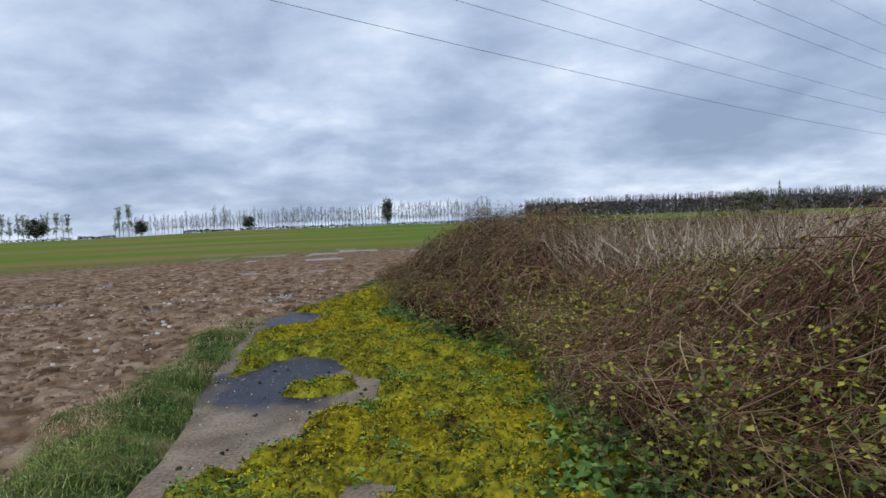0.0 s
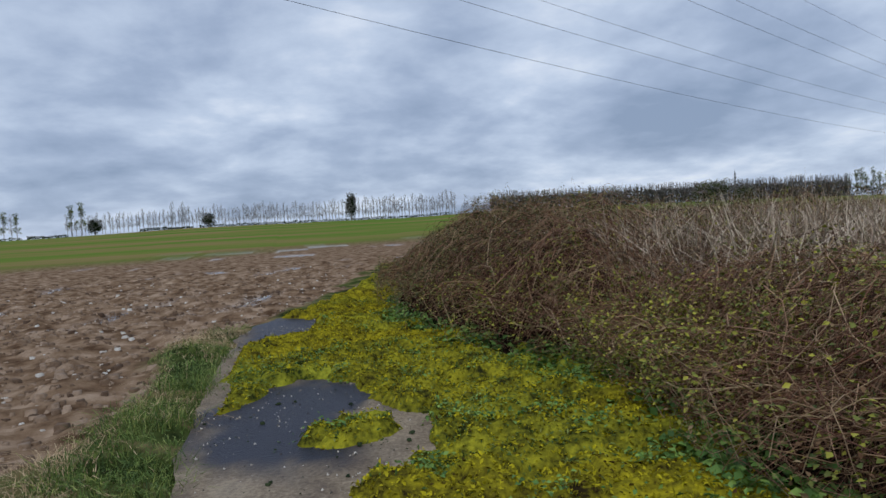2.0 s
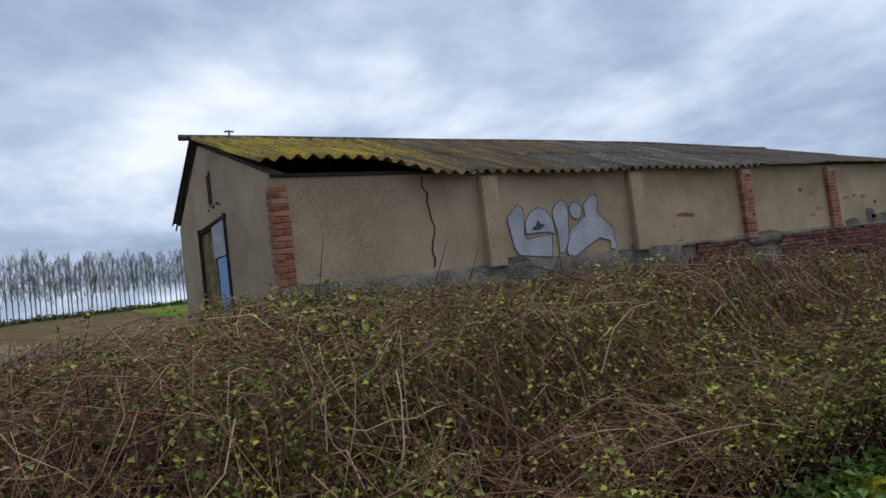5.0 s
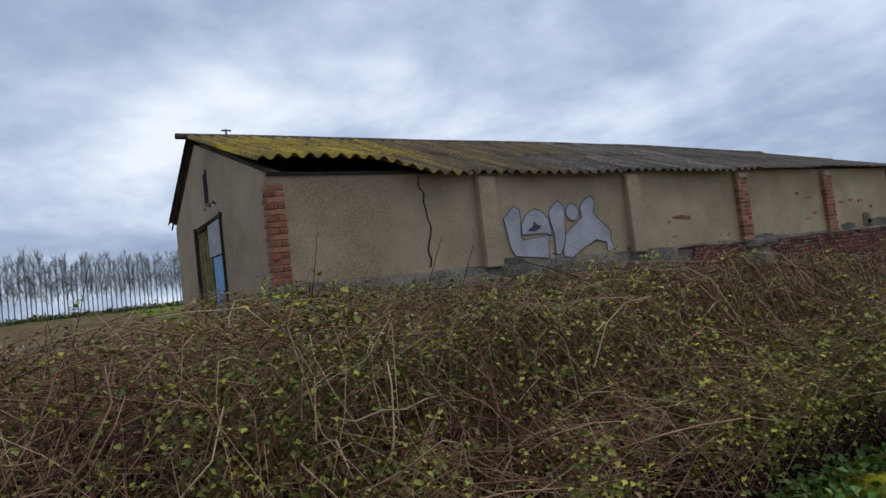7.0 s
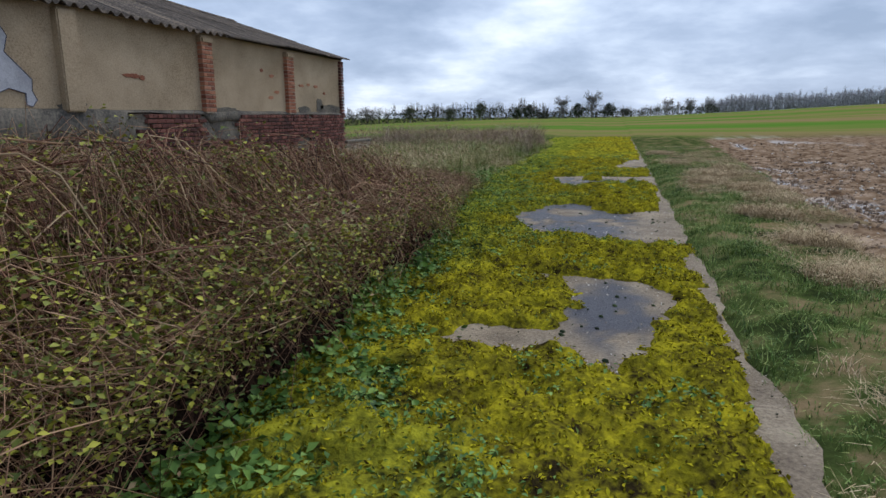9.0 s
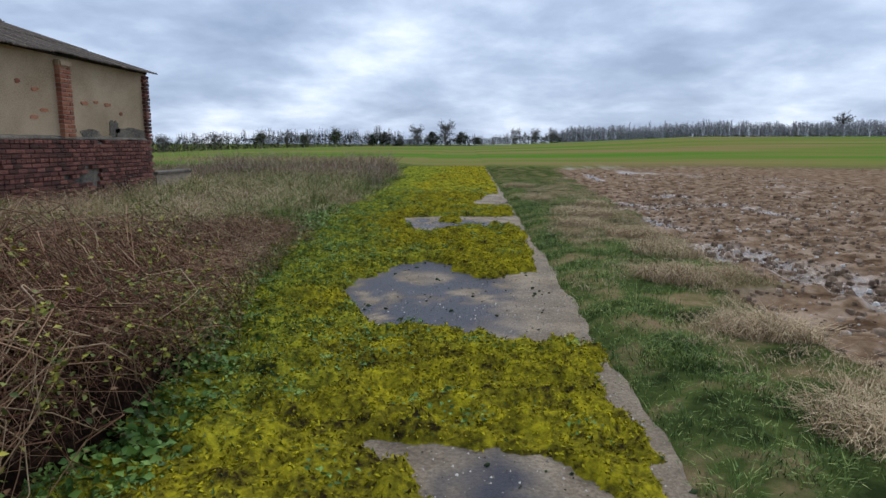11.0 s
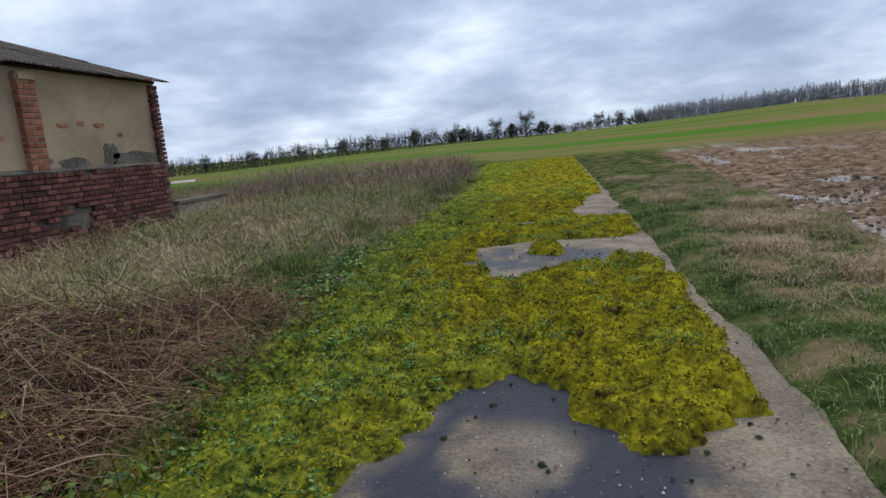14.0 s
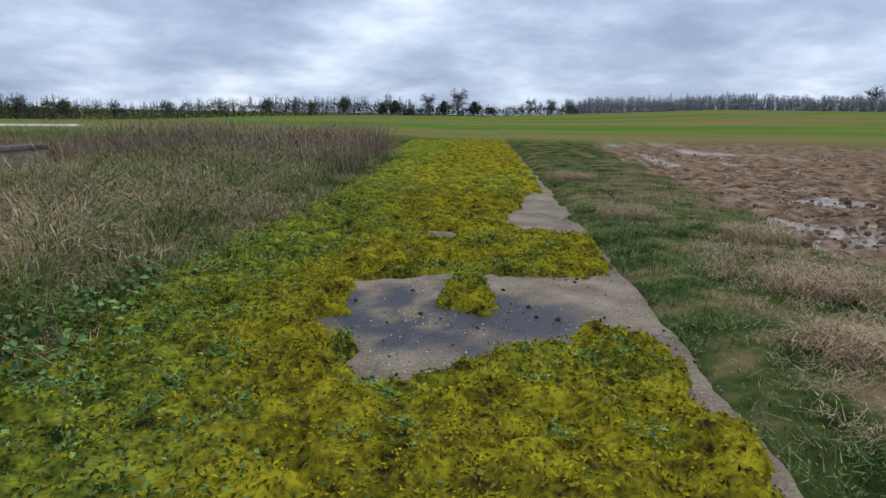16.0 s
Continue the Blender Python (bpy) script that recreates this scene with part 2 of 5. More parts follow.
def mesh(name, verts, faces, mat, flatly=True):
    """A mesh from arrays of corners and of equal-sided faces."""
    verts, faces = np.asarray(verts, np.float32), np.asarray(faces, np.int32)
    me = bpy.data.meshes.new(name)
    me.vertices.add(len(verts))
    me.vertices.foreach_set("co", verts.ravel())
    n, k = faces.shape
    me.loops.add(n * k)
    me.loops.foreach_set("vertex_index", faces.ravel())
    me.polygons.add(n)
    me.polygons.foreach_set("loop_start", np.arange(0, n * k, k, dtype=np.int32))
    me.polygons.foreach_set("loop_total", np.full(n, k, np.int32))
    if not flatly:
        me.polygons.foreach_set("use_smooth", np.ones(n, bool))
    me.materials.append(mat)
    me.update()
    me.validate()
    return me


def part(name, me, parent=None, label="", kind=""):
    ob = new(name, me)
    ob.parent = parent
    return tagged(ob, label, kind=kind)


def box_bm(bm, x0, x1, y0, y1, z0, z1):
    vs = [bm.verts.new((x, y, z)) for z in (z0, z1) for x, y in ((x0, y0), (x1, y0), (x1, y1), (x0, y1))]
    for f in ((0, 3, 2, 1), (4, 5, 6, 7), (0, 1, 5, 4), (1, 2, 6, 5), (2, 3, 7, 6), (3, 0, 4, 7)):
        bm.faces.new([vs[i] for i in f])
    return vs


def from_bm(name, bm, mat):
    me = bpy.data.meshes.new(name)
    bmesh.ops.recalc_face_normals(bm, faces=bm.faces[:])
    bm.to_mesh(me)
    bm.free()
    me.materials.append(mat)
    return me


def box(name, x0, x1, y0, y1, z0, z1, mat, parent=None, label="", bevel=0.0):
    bm = bmesh.new()
    box_bm(bm, x0, x1, y0, y1, z0, z1)
    if bevel:
        bmesh.ops.bevel(bm, geom=bm.edges[:], offset=bevel, segments=1, affect="EDGES")
    return part(name, from_bm(name, bm, mat), parent, label)


def tubes(name, lines, radius, mat, sides=3):
    """Thin tubes along many lines at once. lines: (n, k, 3); radius: (n, k)."""
    lines = np.asarray(lines, float)
    n, k, _ = lines.shape
    radius = np.broadcast_to(np.asarray(radius, float), (n, k))
    along = np.gradient(lines, axis=1)
    along /= np.linalg.norm(along, axis=2, keepdims=True) + 1e-9
    ref = np.where(np.abs(along[..., 2:3]) > 0.9, [1.0, 0, 0], [0, 0, 1.0])
    side = np.cross(along, ref)
    side /= np.linalg.norm(side, axis=2, keepdims=True) + 1e-9
    over = np.cross(side, along)
    a = np.arange(sides) * 2 * np.pi / sides
    ring = lines[:, :, None] + radius[..., None, None] * (np.cos(a)[:, None] * side[:, :, None] + np.sin(a)[:, None] * over[:, :, None])
    ids = np.arange(n * k * sides).reshape(n, k, sides)
    nxt = np.roll(ids, -1, 2)
    faces = np.stack([ids[:, :-1], nxt[:, :-1], nxt[:, 1:], ids[:, 1:]], -1).reshape(-1, 4)
    return mesh(name, ring.reshape(-1, 3), faces, mat, False)


def leaflets(name, at, size, mat, rng, droop=0.3, wide=0.6, tilt=0.5):
    """Small folded leaves at the given places."""
    at = np.asarray(at, float)
    n = len(at)
    size = np.broadcast_to(size, n)[:, None]
    ahead = rng.normal(size=(n, 3))
    ahead[:, 2] = ahead[:, 2] * 0.8 * tilt - droop * 0.3
    ahead /= np.linalg.norm(ahead, axis=1, keepdims=True)
    up = rng.normal(size=(n, 3)) * tilt + [0, 0, 1]
    side = np.cross(ahead, up)
    side /= np.linalg.norm(side, axis=1, keepdims=True) + 1e-9
    up = np.cross(side, ahead)
    v = np.stack([at, at + ahead * size * 0.5 + side * size * wide * 0.5 + up * size * 0.12, at + ahead * size - up * size * 0.1, at + ahead * size * 0.5 - side * size * wide * 0.5 + up * size * 0.12], 1)
    ids = np.arange(n * 4).reshape(n, 4)
    return mesh(name, v.reshape(-1, 3), np.concatenate([ids[:, [0, 1, 2]], ids[:, [0, 2, 3]]]), mat)


def blades(name, at, tall, mat, rng, wide=0.006, lean=0.5, way=None):
    """Bent, tapered grass blades at the given places."""
    at = np.asarray(at, float)
    n = len(at)
    tall = np.broadcast_to(tall, n)[:, None]
    wide = np.broadcast_to(wide, n)[:, None]
    a = rng.rand(n) * 2 * np.pi if way is None else way + 0.7 * rng.normal(size=n)
    out = np.stack([np.cos(a), np.sin(a), 0 * a], 1) * (rng.rand(n)[:, None] ** 0.7) * lean
    b = a + np.pi / 2 + rng.normal(size=n) * 0.6
    side = np.stack([np.cos(b), np.sin(b), 0 * b], 1) * wide / 2
    up = np.array([0, 0, 1.0])
    mid, tip = at + tall * (0.6 * up + 0.35 * out), at + tall * (up * (1 - 0.35 * lean * rng.rand(n)[:, None]) + out)
    v = np.stack([at - side, at + side, mid, mid - side * 0.7, mid + side * 0.7, tip], 1)
    ids = np.arange(n * 6).reshape(n, 6)
    return mesh(name, v.reshape(-1, 3), np.concatenate([ids[:, :3], ids[:, 3:]], 1).reshape(-1, 3), mat)


# ---- zones of the ground ----
TRACK_W, TRACK_E, TRACK_N, TRACK_S = -0.86, 2.4, 18.0, -41.0
# bare patches in the moss, as rough outlines of x, y
PATCHES = [
    [(-1.0, 2.1), (-1.0, 4.2), (-0.53, 4.88), (-0.3, 5.18), (0.13, 4.88), (0.16, 4.35), (0.36, 4.05), (0.28, 3.47), (0.05, 3.35), (-0.15, 3.15), (-0.25, 2.8), (-0.55, 2.4)],
    [(-1.0, 6.3), (-0.8, 7.6), (-0.48, 8.5), (0.05, 8.0), (-0.1, 7.25), (-0.5, 6.75), (-0.8, 6.3)],
    [(0.0, 1.92), (0.3, 1.98), (0.27, 2.18), (0.08, 2.12)],
    [(0.78, -3.42), (0.76, -3.7), (0.5, -3.7), (0.25, -3.62), (0.14, -3.9), (0.1, -4.5), (0.28, -4.85), (0.45, -5.02), (0.1, -5.0), (-0.36, -4.82), (-0.58, -4.45), (-0.34, -3.85), (-0.28, -3.36), (-0.12, -3.05), (0.12, -3.3), (0.6, -3.28)],
    [(1.17, -7.8), (1.06, -8.3), (0.87, -8.64), (0.82, -8.95), (0.49, -9.3), (0.2, -9.08), (0.09, -8.7), (-0.06, -8.43), (-0.28, -8.42), (-0.45, -8.7), (-0.63, -8.82), (-0.72, -9.3), (-0.76, -9.95), (-0.95, -9.95), (-0.95, -6.55), (-0.5, -6.4), (0.15, -6.68), (0.6, -6.72), (0.92, -7.2)],
    [(1.24, -12.5), (1.1, -12.75), (1.2, -13.35), (0.9, -13.58), (0.6, -13.75), (0.1, -13.72), (-0.38, -13.7), (-0.95, -13.85), (-0.95, -12.0), (-0.72, -12.3), (-0.55, -12.6), (-0.36, -12.58), (-0.26, -12.3), (0.1, -12.1), (0.38, -11.8), (0.6, -11.68), (0.9, -11.85), (0.95, -12.2)],
    [(0.88, -15.6), (0.53, -15.58), (0.55, -15.22), (0.82, -15.12)],
    [(0.0, -15.9), (-0.36, -18.4), (-0.6, -19.2), (-0.95, -19.0), (-0.95, -15.3), (-0.6, -15.35)],
]
MOSS_BACK = [(0.36, -13.25, 0.17, 0.42), (-0.06, 3.95, 0.24, 0.15), (0.3, -3.95, 0.1, 0.1)]
# where the concrete is dark with wet: centre x, y, half width, half length
DAMP_SPOTS = [(-0.3, 4.35, 0.55, 1.0), (-0.35, 7.5, 0.55, 1.2), (-0.1, -4.1, 0.3, 0.8), (0.55, -7.6, 1.0, 1.5), (0.35, -9.05, 0.55, 0.45), (0.0, -8.3, 0.25, 0.6), (0.6, -12.8, 0.9, 0.8), (0.0, -12.7, 0.45, 0.45)]
DRY_SPOTS = [(0.45, -8.45, 0.28, 0.35), (0.2, 3.75, 0.22, 0.4)]
EDGE_AT = [-40, -19, -15, -14, -12.2, -11.4, -11, -10.4, -10, -6.6, -6.3, -5.9, -5.4, -4.6, -4.2, -3.0, -1.2, 1.0, 2.2, 7, 10, 12]
EDGE_BARE = [0.0, 0.03, 0.0, 0.05, 0.10, 0.0, 0.05, 0.07, 0.05, 0.2, 0.02, 0.10, 0.05, 0.16, 0.06, 0.16, 0.2, 0.12, 0.16, 0.12, 0.12, 0.0]


def inside(x, y, outline):
    """Metres inside an outline (negative outside)."""
    far, odd = np.full(np.shape(x), 9.0), np.zeros(np.shape(x), bool)
    for (ax, ay), (bx, by) in zip(outline, outline[1:] + outline[:1]):
        k = np.clip(((x - ax) * (bx - ax) + (y - ay) * (by - ay)) / ((bx - ax) ** 2 + (by - ay) ** 2), 0, 1)
        far = np.minimum(far, np.hypot(x - ax - k * (bx - ax), y - ay - k * (by - ay)))
        odd ^= ((ay > y) != (by > y)) & (x < ax + (bx - ax) * (y - ay) / (by - ay if by != ay else 1e-9))
    return np.where(odd, far, -far)


def spots(x, y, which):
    best = np.zeros(np.shape(x))
    for cx, cy, a, b in which:
        best = np.maximum(best, smooth(1.2, 0.5, np.hypot((x - cx) / a, (y - cy) / b) + 0.7 * (fbm(x, y, 0.5, 13) - 0.5) + 0.3 * (vnoise(x * 1.5, y, 0.12, 15) - 0.5)))
    return best


def bare(x, y):
    """How bare of moss the concrete is: over 0.5 it shows. And how wet."""
    x, y = np.asarray(x, float), np.asarray(y, float)
    wob = (fbm(x, y, 0.34, 3, 4) - 0.5) * 0.24 + (vnoise(x, y, 0.07, 9) - 0.5) * 0.09
    best = TRACK_W + np.interp(y, EDGE_AT, EDGE_BARE) - x
    for outline in PATCHES:
        lo, hi = min(q[1] for q in outline) - 0.4, max(q[1] for q in outline) + 0.4
        at = (y > lo) & (y < hi)
        best[at] = np.maximum(best[at], inside(x[at], y[at], outline))
    best = best + wob
    for cx, cy, a, b in MOSS_BACK:
        best = np.minimum(best, (np.hypot((x - cx) / a, (y - cy) / b) - 1.0) * min(a, b) + wob)
    return 0.5 + np.clip(best * 2.6, -1, 1), spots(x, y, DAMP_SPOTS) * (1 - 0.8 * spots(x, y, DRY_SPOTS))


def track_west(y):
    """x of the track's edge on the field side."""
    return np.interp(y, [7, 8, 9.5, 11.5, 14, 18], [TRACK_W, -0.7, 0.15, 0.8, 1.5, 2.3])


def soil_edge(y):
    """x of the field's edge beside the grass verge."""
    return np.interp(y, [-45, -33, -18, -10, -5, 0, 3, 6, 7, 8, 9.5, 11.5, 14, 17, 20, 26], [-5.5, -4.0, -2.9, -2.5, -2.2, -1.9, -1.3, -1.25, -1.15, -0.8, -0.05, 0.6, 1.3, 2.2, 3.6, 9.0])


def hedge_edge(y):
    """x of the foot of the brambles and rank grass."""
    sway = 0.38 * (fbm(y, np.zeros_like(np.asarray(y, float)), 1.6, 14) - 0.5)
    return sway + np.interp(y, [-40, -27, -19, -15, -12, -9, -7.5, -6, -3.9, -2.4, -1.3, -0.5, 0, 1, 2, 2.8, 3.4, 4.7, 5.4, 6.6, 8.5, 10.2, 12.5, 16, 20, 26], [3.6, 2.6, 2.25, 2.35, 2.3, 2.3, 2.1, 1.7, 1.5, 1.32, 1.3, 1.25, 1.2, 1.2, 1.3, 1.5, 1.65, 1.7, 1.2, 0.98, 1.0, 1.3, 1.8, 3.0, 4.8, 9.0])


def field_green(x, y):
    """How far the young crop covers the earth."""
    south = smooth(-36, -43, y + (fbm(x, y, 9, 5) - 0.5) * 8)
    north = smooth(0, 12, y - (31 + 0.55 * x).clip(20, 60) + (fbm(x, y, 9, 6) - 0.5) * 10)
    east = np.where(y < -8, smooth(20, 30, x), smooth(80, 105, x + 16 * (fbm(x, y, 30, 7) - 0.5)) * smooth(0.36, 0.46, y / np.maximum(x, 1.0)))
    return np.maximum(np.maximum(south, north), east)


def soil_relief(x, y):
    rows = np.sin((x * 0.92 + y * 0.39) * 2 * np.pi / 0.55 + 3 * vnoise(x, y, 1.5, 2))
    return (fbm(x, y, 0.36, 11) - 0.5) * 0.085 + 0.014 * rows + (vnoise(x, y, 0.19, 12) - 0.5) * 0.075


def ground_height(x, y):
    soil = smooth(0.0, 0.35, soil_edge(y) - x + (vnoise(x, y, 0.7, 4) - 0.5) * 0.7) * (1 - field_green(x, y))
    verge = (smooth(TRACK_W + 0.02, TRACK_W - 0.35, x) * 0.07 + smooth(hedge_edge(y) - 0.3, hedge_edge(y) + 0.8, x) * 0.10) * (1 - soil)
    under = smooth(-0.02, 0.05, x - track_west(y)) * smooth(TRACK_E, TRACK_E - 0.1, x) * smooth(TRACK_S - 2, TRACK_S, y) * smooth(TRACK_N + 2, TRACK_N, y)
    lumps = (fbm(x, y, 0.8, 8) - 0.5) * 0.07 * (1 - under)
    return land(x, y) + soil * (soil_relief(x, y) * smooth(26, 9, np.hypot(np.maximum(-x - 4, 0), np.maximum(np.abs(y + 3) - 14, 0))) - 0.02) + verge + lumps - 0.05 * under, soil


def graded(lo, hi, step, reach):
    """Even steps from lo to hi, then growing ones out to reach on both sides."""
    inner, d, grow = list(np.arange(lo, hi, step)), step, []
    while sum(grow) < reach:
        d *= 1.13
        grow.append(d)
    out = np.cumsum(grow)
    return np.concatenate([lo - out[::-1], inner, inner[-1] + out])


gx, gy = graded(-9.0, 3.2, 0.085, 2500), graded(-24, 17, 0.085, 2500)
X, Y = np.meshgrid(gx, gy, indexing="ij")
Z, SOIL = ground_height(X, Y)
ids = np.arange(X.size).reshape(X.shape)
quads = np.stack([ids[:-1, :-1], ids[1:, :-1], ids[1:, 1:], ids[:-1, 1:]], -1).reshape(-1, 4)


def ground_material():
    m = bpy.data.materials.new("field_and_verge")
    m.use_nodes = True
    n, l = m.node_tree.nodes, m.node_tree.links
    b = n["Principled BSDF"]
    geo = n.new("ShaderNodeNewGeometry")

    def noise_at(s, detail=6):
        t = n.new("ShaderNodeTexNoise")
        t.inputs["Scale"].default_value, t.inputs["Detail"].default_value, t.inputs["Roughness"].default_value = s, detail, 0.62
        l.new(geo.outputs["Position"], t.inputs["Vector"])
        return t.outputs["Fac"]

    def ramp(fac, *stops):
        r = n.new("ShaderNodeValToRGB")
        for i, (at, col) in enumerate(stops):
            e = r.color_ramp.elements[i] if i < 2 else r.color_ramp.elements.new(at)
            e.position, e.color = at, (*col, 1)
        l.new(fac, r.inputs["Fac"])
        return r.outputs["Color"]

    def mix(fac, a, c):
        x = n.new("ShaderNodeMix")
        x.data_type = "RGBA"
        l.new(fac, x.inputs["Factor"])
        l.new(a, x.inputs["A"])
        l.new(c, x.inputs["B"])
        return x.outputs["Result"]

    def zone(name):
        a = n.new("ShaderNodeAttribute")
        a.attribute_name = name
        return a.outputs["Fac"]

    earth = ramp(noise_at(3.2, 10), (0.36, (0.085, 0.05, 0.03)), (0.5, (0.215, 0.142, 0.09)), (0.66, (0.38, 0.28, 0.20)))
    turf = ramp(noise_at(2.2, 8), (0.38, (0.024, 0.034, 0.012)), (0.5, (0.07, 0.095, 0.027)), (0.64, (0.23, 0.165, 0.09)))
    sown = n.new("ShaderNodeMapping")
    sown.inputs["Scale"].default_value = (0.25, 1.0, 1.0)
    sown.inputs["Rotation"].default_value = (0, 0, 0.15)
    l.new(geo.outputs["Position"], sown.inputs["Vector"])
    drill = n.new("ShaderNodeTexNoise")
    drill.inputs["Scale"].default_value, drill.inputs["Detail"].default_value, drill.inputs["Roughness"].default_value = 0.06, 9, 0.62
    l.new(sown.outputs[0], drill.inputs["Vector"])
    crop = ramp(drill.outputs["Fac"], (0.38, (0.25, 0.18, 0.085)), (0.48, (0.17, 0.19, 0.05)), (0.60, (0.095, 0.195, 0.03)))
    meadow = ramp(noise_at(0.5, 8), (0.3, (0.07, 0.05, 0.03)), (0.5, (0.15, 0.11, 0.06)), (0.7, (0.26, 0.20, 0.115)))
    colour = mix(zone("soil"), turf, earth)
    colour = mix(zone("meadow"), colour, meadow)
    colour = mix(zone("crop"), colour, crop)
    l.new(colour, b.inputs["Base Color"])
    rough = n.new("ShaderNodeMapRange")
    rough.inputs["To Min"].default_value, rough.inputs["To Max"].default_value = 0.95, 0.12
    l.new(zone("water"), rough.inputs["Value"])
    l.new(rough.outputs[0], b.inputs["Roughness"])
    gleam = n.new("ShaderNodeMath")
    gleam.operation, gleam.inputs[1].default_value = "MULTIPLY", 0.5
    l.new(zone("water"), gleam.inputs[0])
    l.new(gleam.outputs[0], b.inputs["Specular IOR Level"])
    bp = n.new("ShaderNodeBump")
    bp.inputs["Strength"].default_value, bp.inputs["Distance"].default_value = 0.5, 0.03
    l.new(noise_at(25, 8), bp.inputs["Height"])
    l.new(bp.outputs["Normal"], b.inputs["Normal"])
    return m


wheel = np.minimum(np.abs(X - soil_edge(Y) + 1.25 + (vnoise(X, Y, 3, 21) - 0.5) * 0.5), np.abs(X - soil_edge(Y) + 3.1 + (vnoise(X, Y, 4, 22) - 0.5) * 0.8))
WATER = SOIL * smooth(0.30, 0.05, wheel) * smooth(0.58, 0.66, fbm(X, Y, 3.0, 23)) * smooth(-60, -20, -np.abs(Y))
WATER = np.maximum(WATER, SOIL * smooth(0.70, 0.74, fbm(X, Y, 2.2, 25)) * smooth(-16, -3, -np.abs(X)))
WATER = np.maximum(WATER, SOIL * smooth(1.05, 0.75, np.hypot((X + 3.5 + 0.25 * (Y + 8.8) * 0.1) / 0.3, (Y + 8.8) / 1.9) + 0.9 * (fbm(X, Y, 0.5, 26) - 0.5)))
level = land(X, Y) - 0.05
Z = np.where(WATER > 0.45, level + 0.2 * (Z - level), Z)
CROP = field_green(X, Y)
MEADOW = smooth(0, 1.2, X - hedge_edge(Y)) * (1 - smooth(130, 170, X)) * smooth(-34, -26, Y)
ground = new("ground", mesh("ground", np.stack([X, Y, Z], -1).reshape(-1, 3), quads, ground_material(), False))
tagged(ground, "ploughed stony brown field with green crop and rough grass", "ground", kind="structure")
for zone_name, values in (("soil", SOIL), ("crop", CROP), ("meadow", MEADOW), ("water", WATER)):
    ground.data.attributes.new(zone_name, "FLOAT", "POINT").data.foreach_set("value", np.clip(values, 0, 1).astype(np.float32).ravel())

# ---- the concrete track ----
tx = np.concatenate([[TRACK_W - 0.02], np.arange(TRACK_W + 0.02, TRACK_E, 0.06), [TRACK_E]])
ty = np.concatenate([np.arange(TRACK_S + 3.5, -20, 0.3), np.arange(-20, 12, 0.06), np.arange(12, TRACK_N, 0.3)])
X2, Y2 = np.meshgrid(tx, ty, indexing="ij")
X2 = np.maximum(X2, track_west(Y2) + 0.02 * (X2 - TRACK_W))
jog = np.where(X2 < track_west(Y2) + 0.03, (fbm(X2 * 0, Y2, 0.6, 31) - 0.5) * 0.30, 0)
BARE, WETNESS = bare(X2, Y2)
Z2 = land(X2, Y2) + (fbm(X2, Y2, 1.0, 32) - 0.5) * 0.012 + np.where(X2 < track_west(Y2) - 0.001, -0.05, 0)
ids = np.arange(X2.size).reshape(X2.shape)
quads = np.stack([ids[:-1, :-1], ids[1:, :-1], ids[1:, 1:], ids[:-1, 1:]], -1).reshape(-1, 4)
track = new("concrete_track", mesh("concrete_track", np.stack([X2 + jog, Y2, Z2], -1).reshape(-1, 3), quads, CONCRETE, False))
tagged(track, "old worn concrete farm track, wet and overgrown with moss", "track", kind="structure")


def wet_concrete(m):
    n, l = m.node_tree.nodes, m.node_tree.links
    b = n["Principled BSDF"]
    dry = b.inputs["Base Color"].links[0].from_socket
    film = n.new("ShaderNodeAttribute")
    film.attribute_name = "film"
    x = n.new("ShaderNodeMix")
    x.data_type = "RGBA"
    x.inputs["B"].default_value = (0.026, 0.028, 0.044, 1)
    l.new(film.outputs["Fac"], x.inputs["Factor"])
    l.new(dry, x.inputs["A"])
    l.new(x.outputs["Result"], b.inputs["Base Color"])
    r = n.new("ShaderNodeMapRange")
    r.inputs["To Min"].default_value, r.inputs["To Max"].default_value = 0.95, 0.48
    l.new(film.outputs["Fac"], r.inputs["Value"])
    l.new(r.outputs[0], b.inputs["Roughness"])


wet_concrete(CONCRETE)
film = (0.10 + 1.1 * WETNESS) * smooth(0.27, 0.50, fbm(X2, Y2, 0.7, 33) + 0.7 * (fbm(X2 * 1.6, Y2, 0.22, 34) - 0.5) + 0.10 * WETNESS)
track.data.attributes.new("film", "FLOAT", "POINT").data.foreach_set("value", np.clip(film, 0, 1).astype(np.float32).ravel())

# ---- moss on the track ----
rng = np.random.RandomState(11)


def lush(x, y):
    """How green, rather than yellow, the growth on the track is."""
    return np.clip(smooth(0.9, 2.0, x + (fbm(x, y, 1.6, 41) - 0.5) * 2.4) + 0.5 * smooth(0.58, 0.7, fbm(x, y, 1.3, 42)) + 0.35 * smooth(0.55, 0.66, fbm(x * 0.3, y, 0.7, 43)), 0, 1)


def moss_height(x, y):
    b, _ = bare(x, y)
    grown = smooth(0.62, 0.38, b)
    edge = smooth(-0.02, 0.10, x - track_west(y) + (fbm(x * 0.3, y, 0.7, 44) - 0.5) * 0.35)
    ends = smooth(TRACK_S, TRACK_S + 3, y + (fbm(x, y, 2.0, 48) - 0.5) * 4) * smooth(TRACK_N, TRACK_N - 2, y + (fbm(x, y, 1.5, 49) - 0.5) * 2)
    cushion = 0.004 + 0.06 * smooth(0.36, 0.6, fbm(x, y, 0.17, 45, 3)) * (0.4 + fbm(x, y, 0.9, 46)) + 0.03 * smooth(0.3, 0.8, vnoise(x, y, 0.085, 47))
    return land(x, y) - 0.03 + (0.03 + cushion) * grown * edge * ends, grown * edge * ends


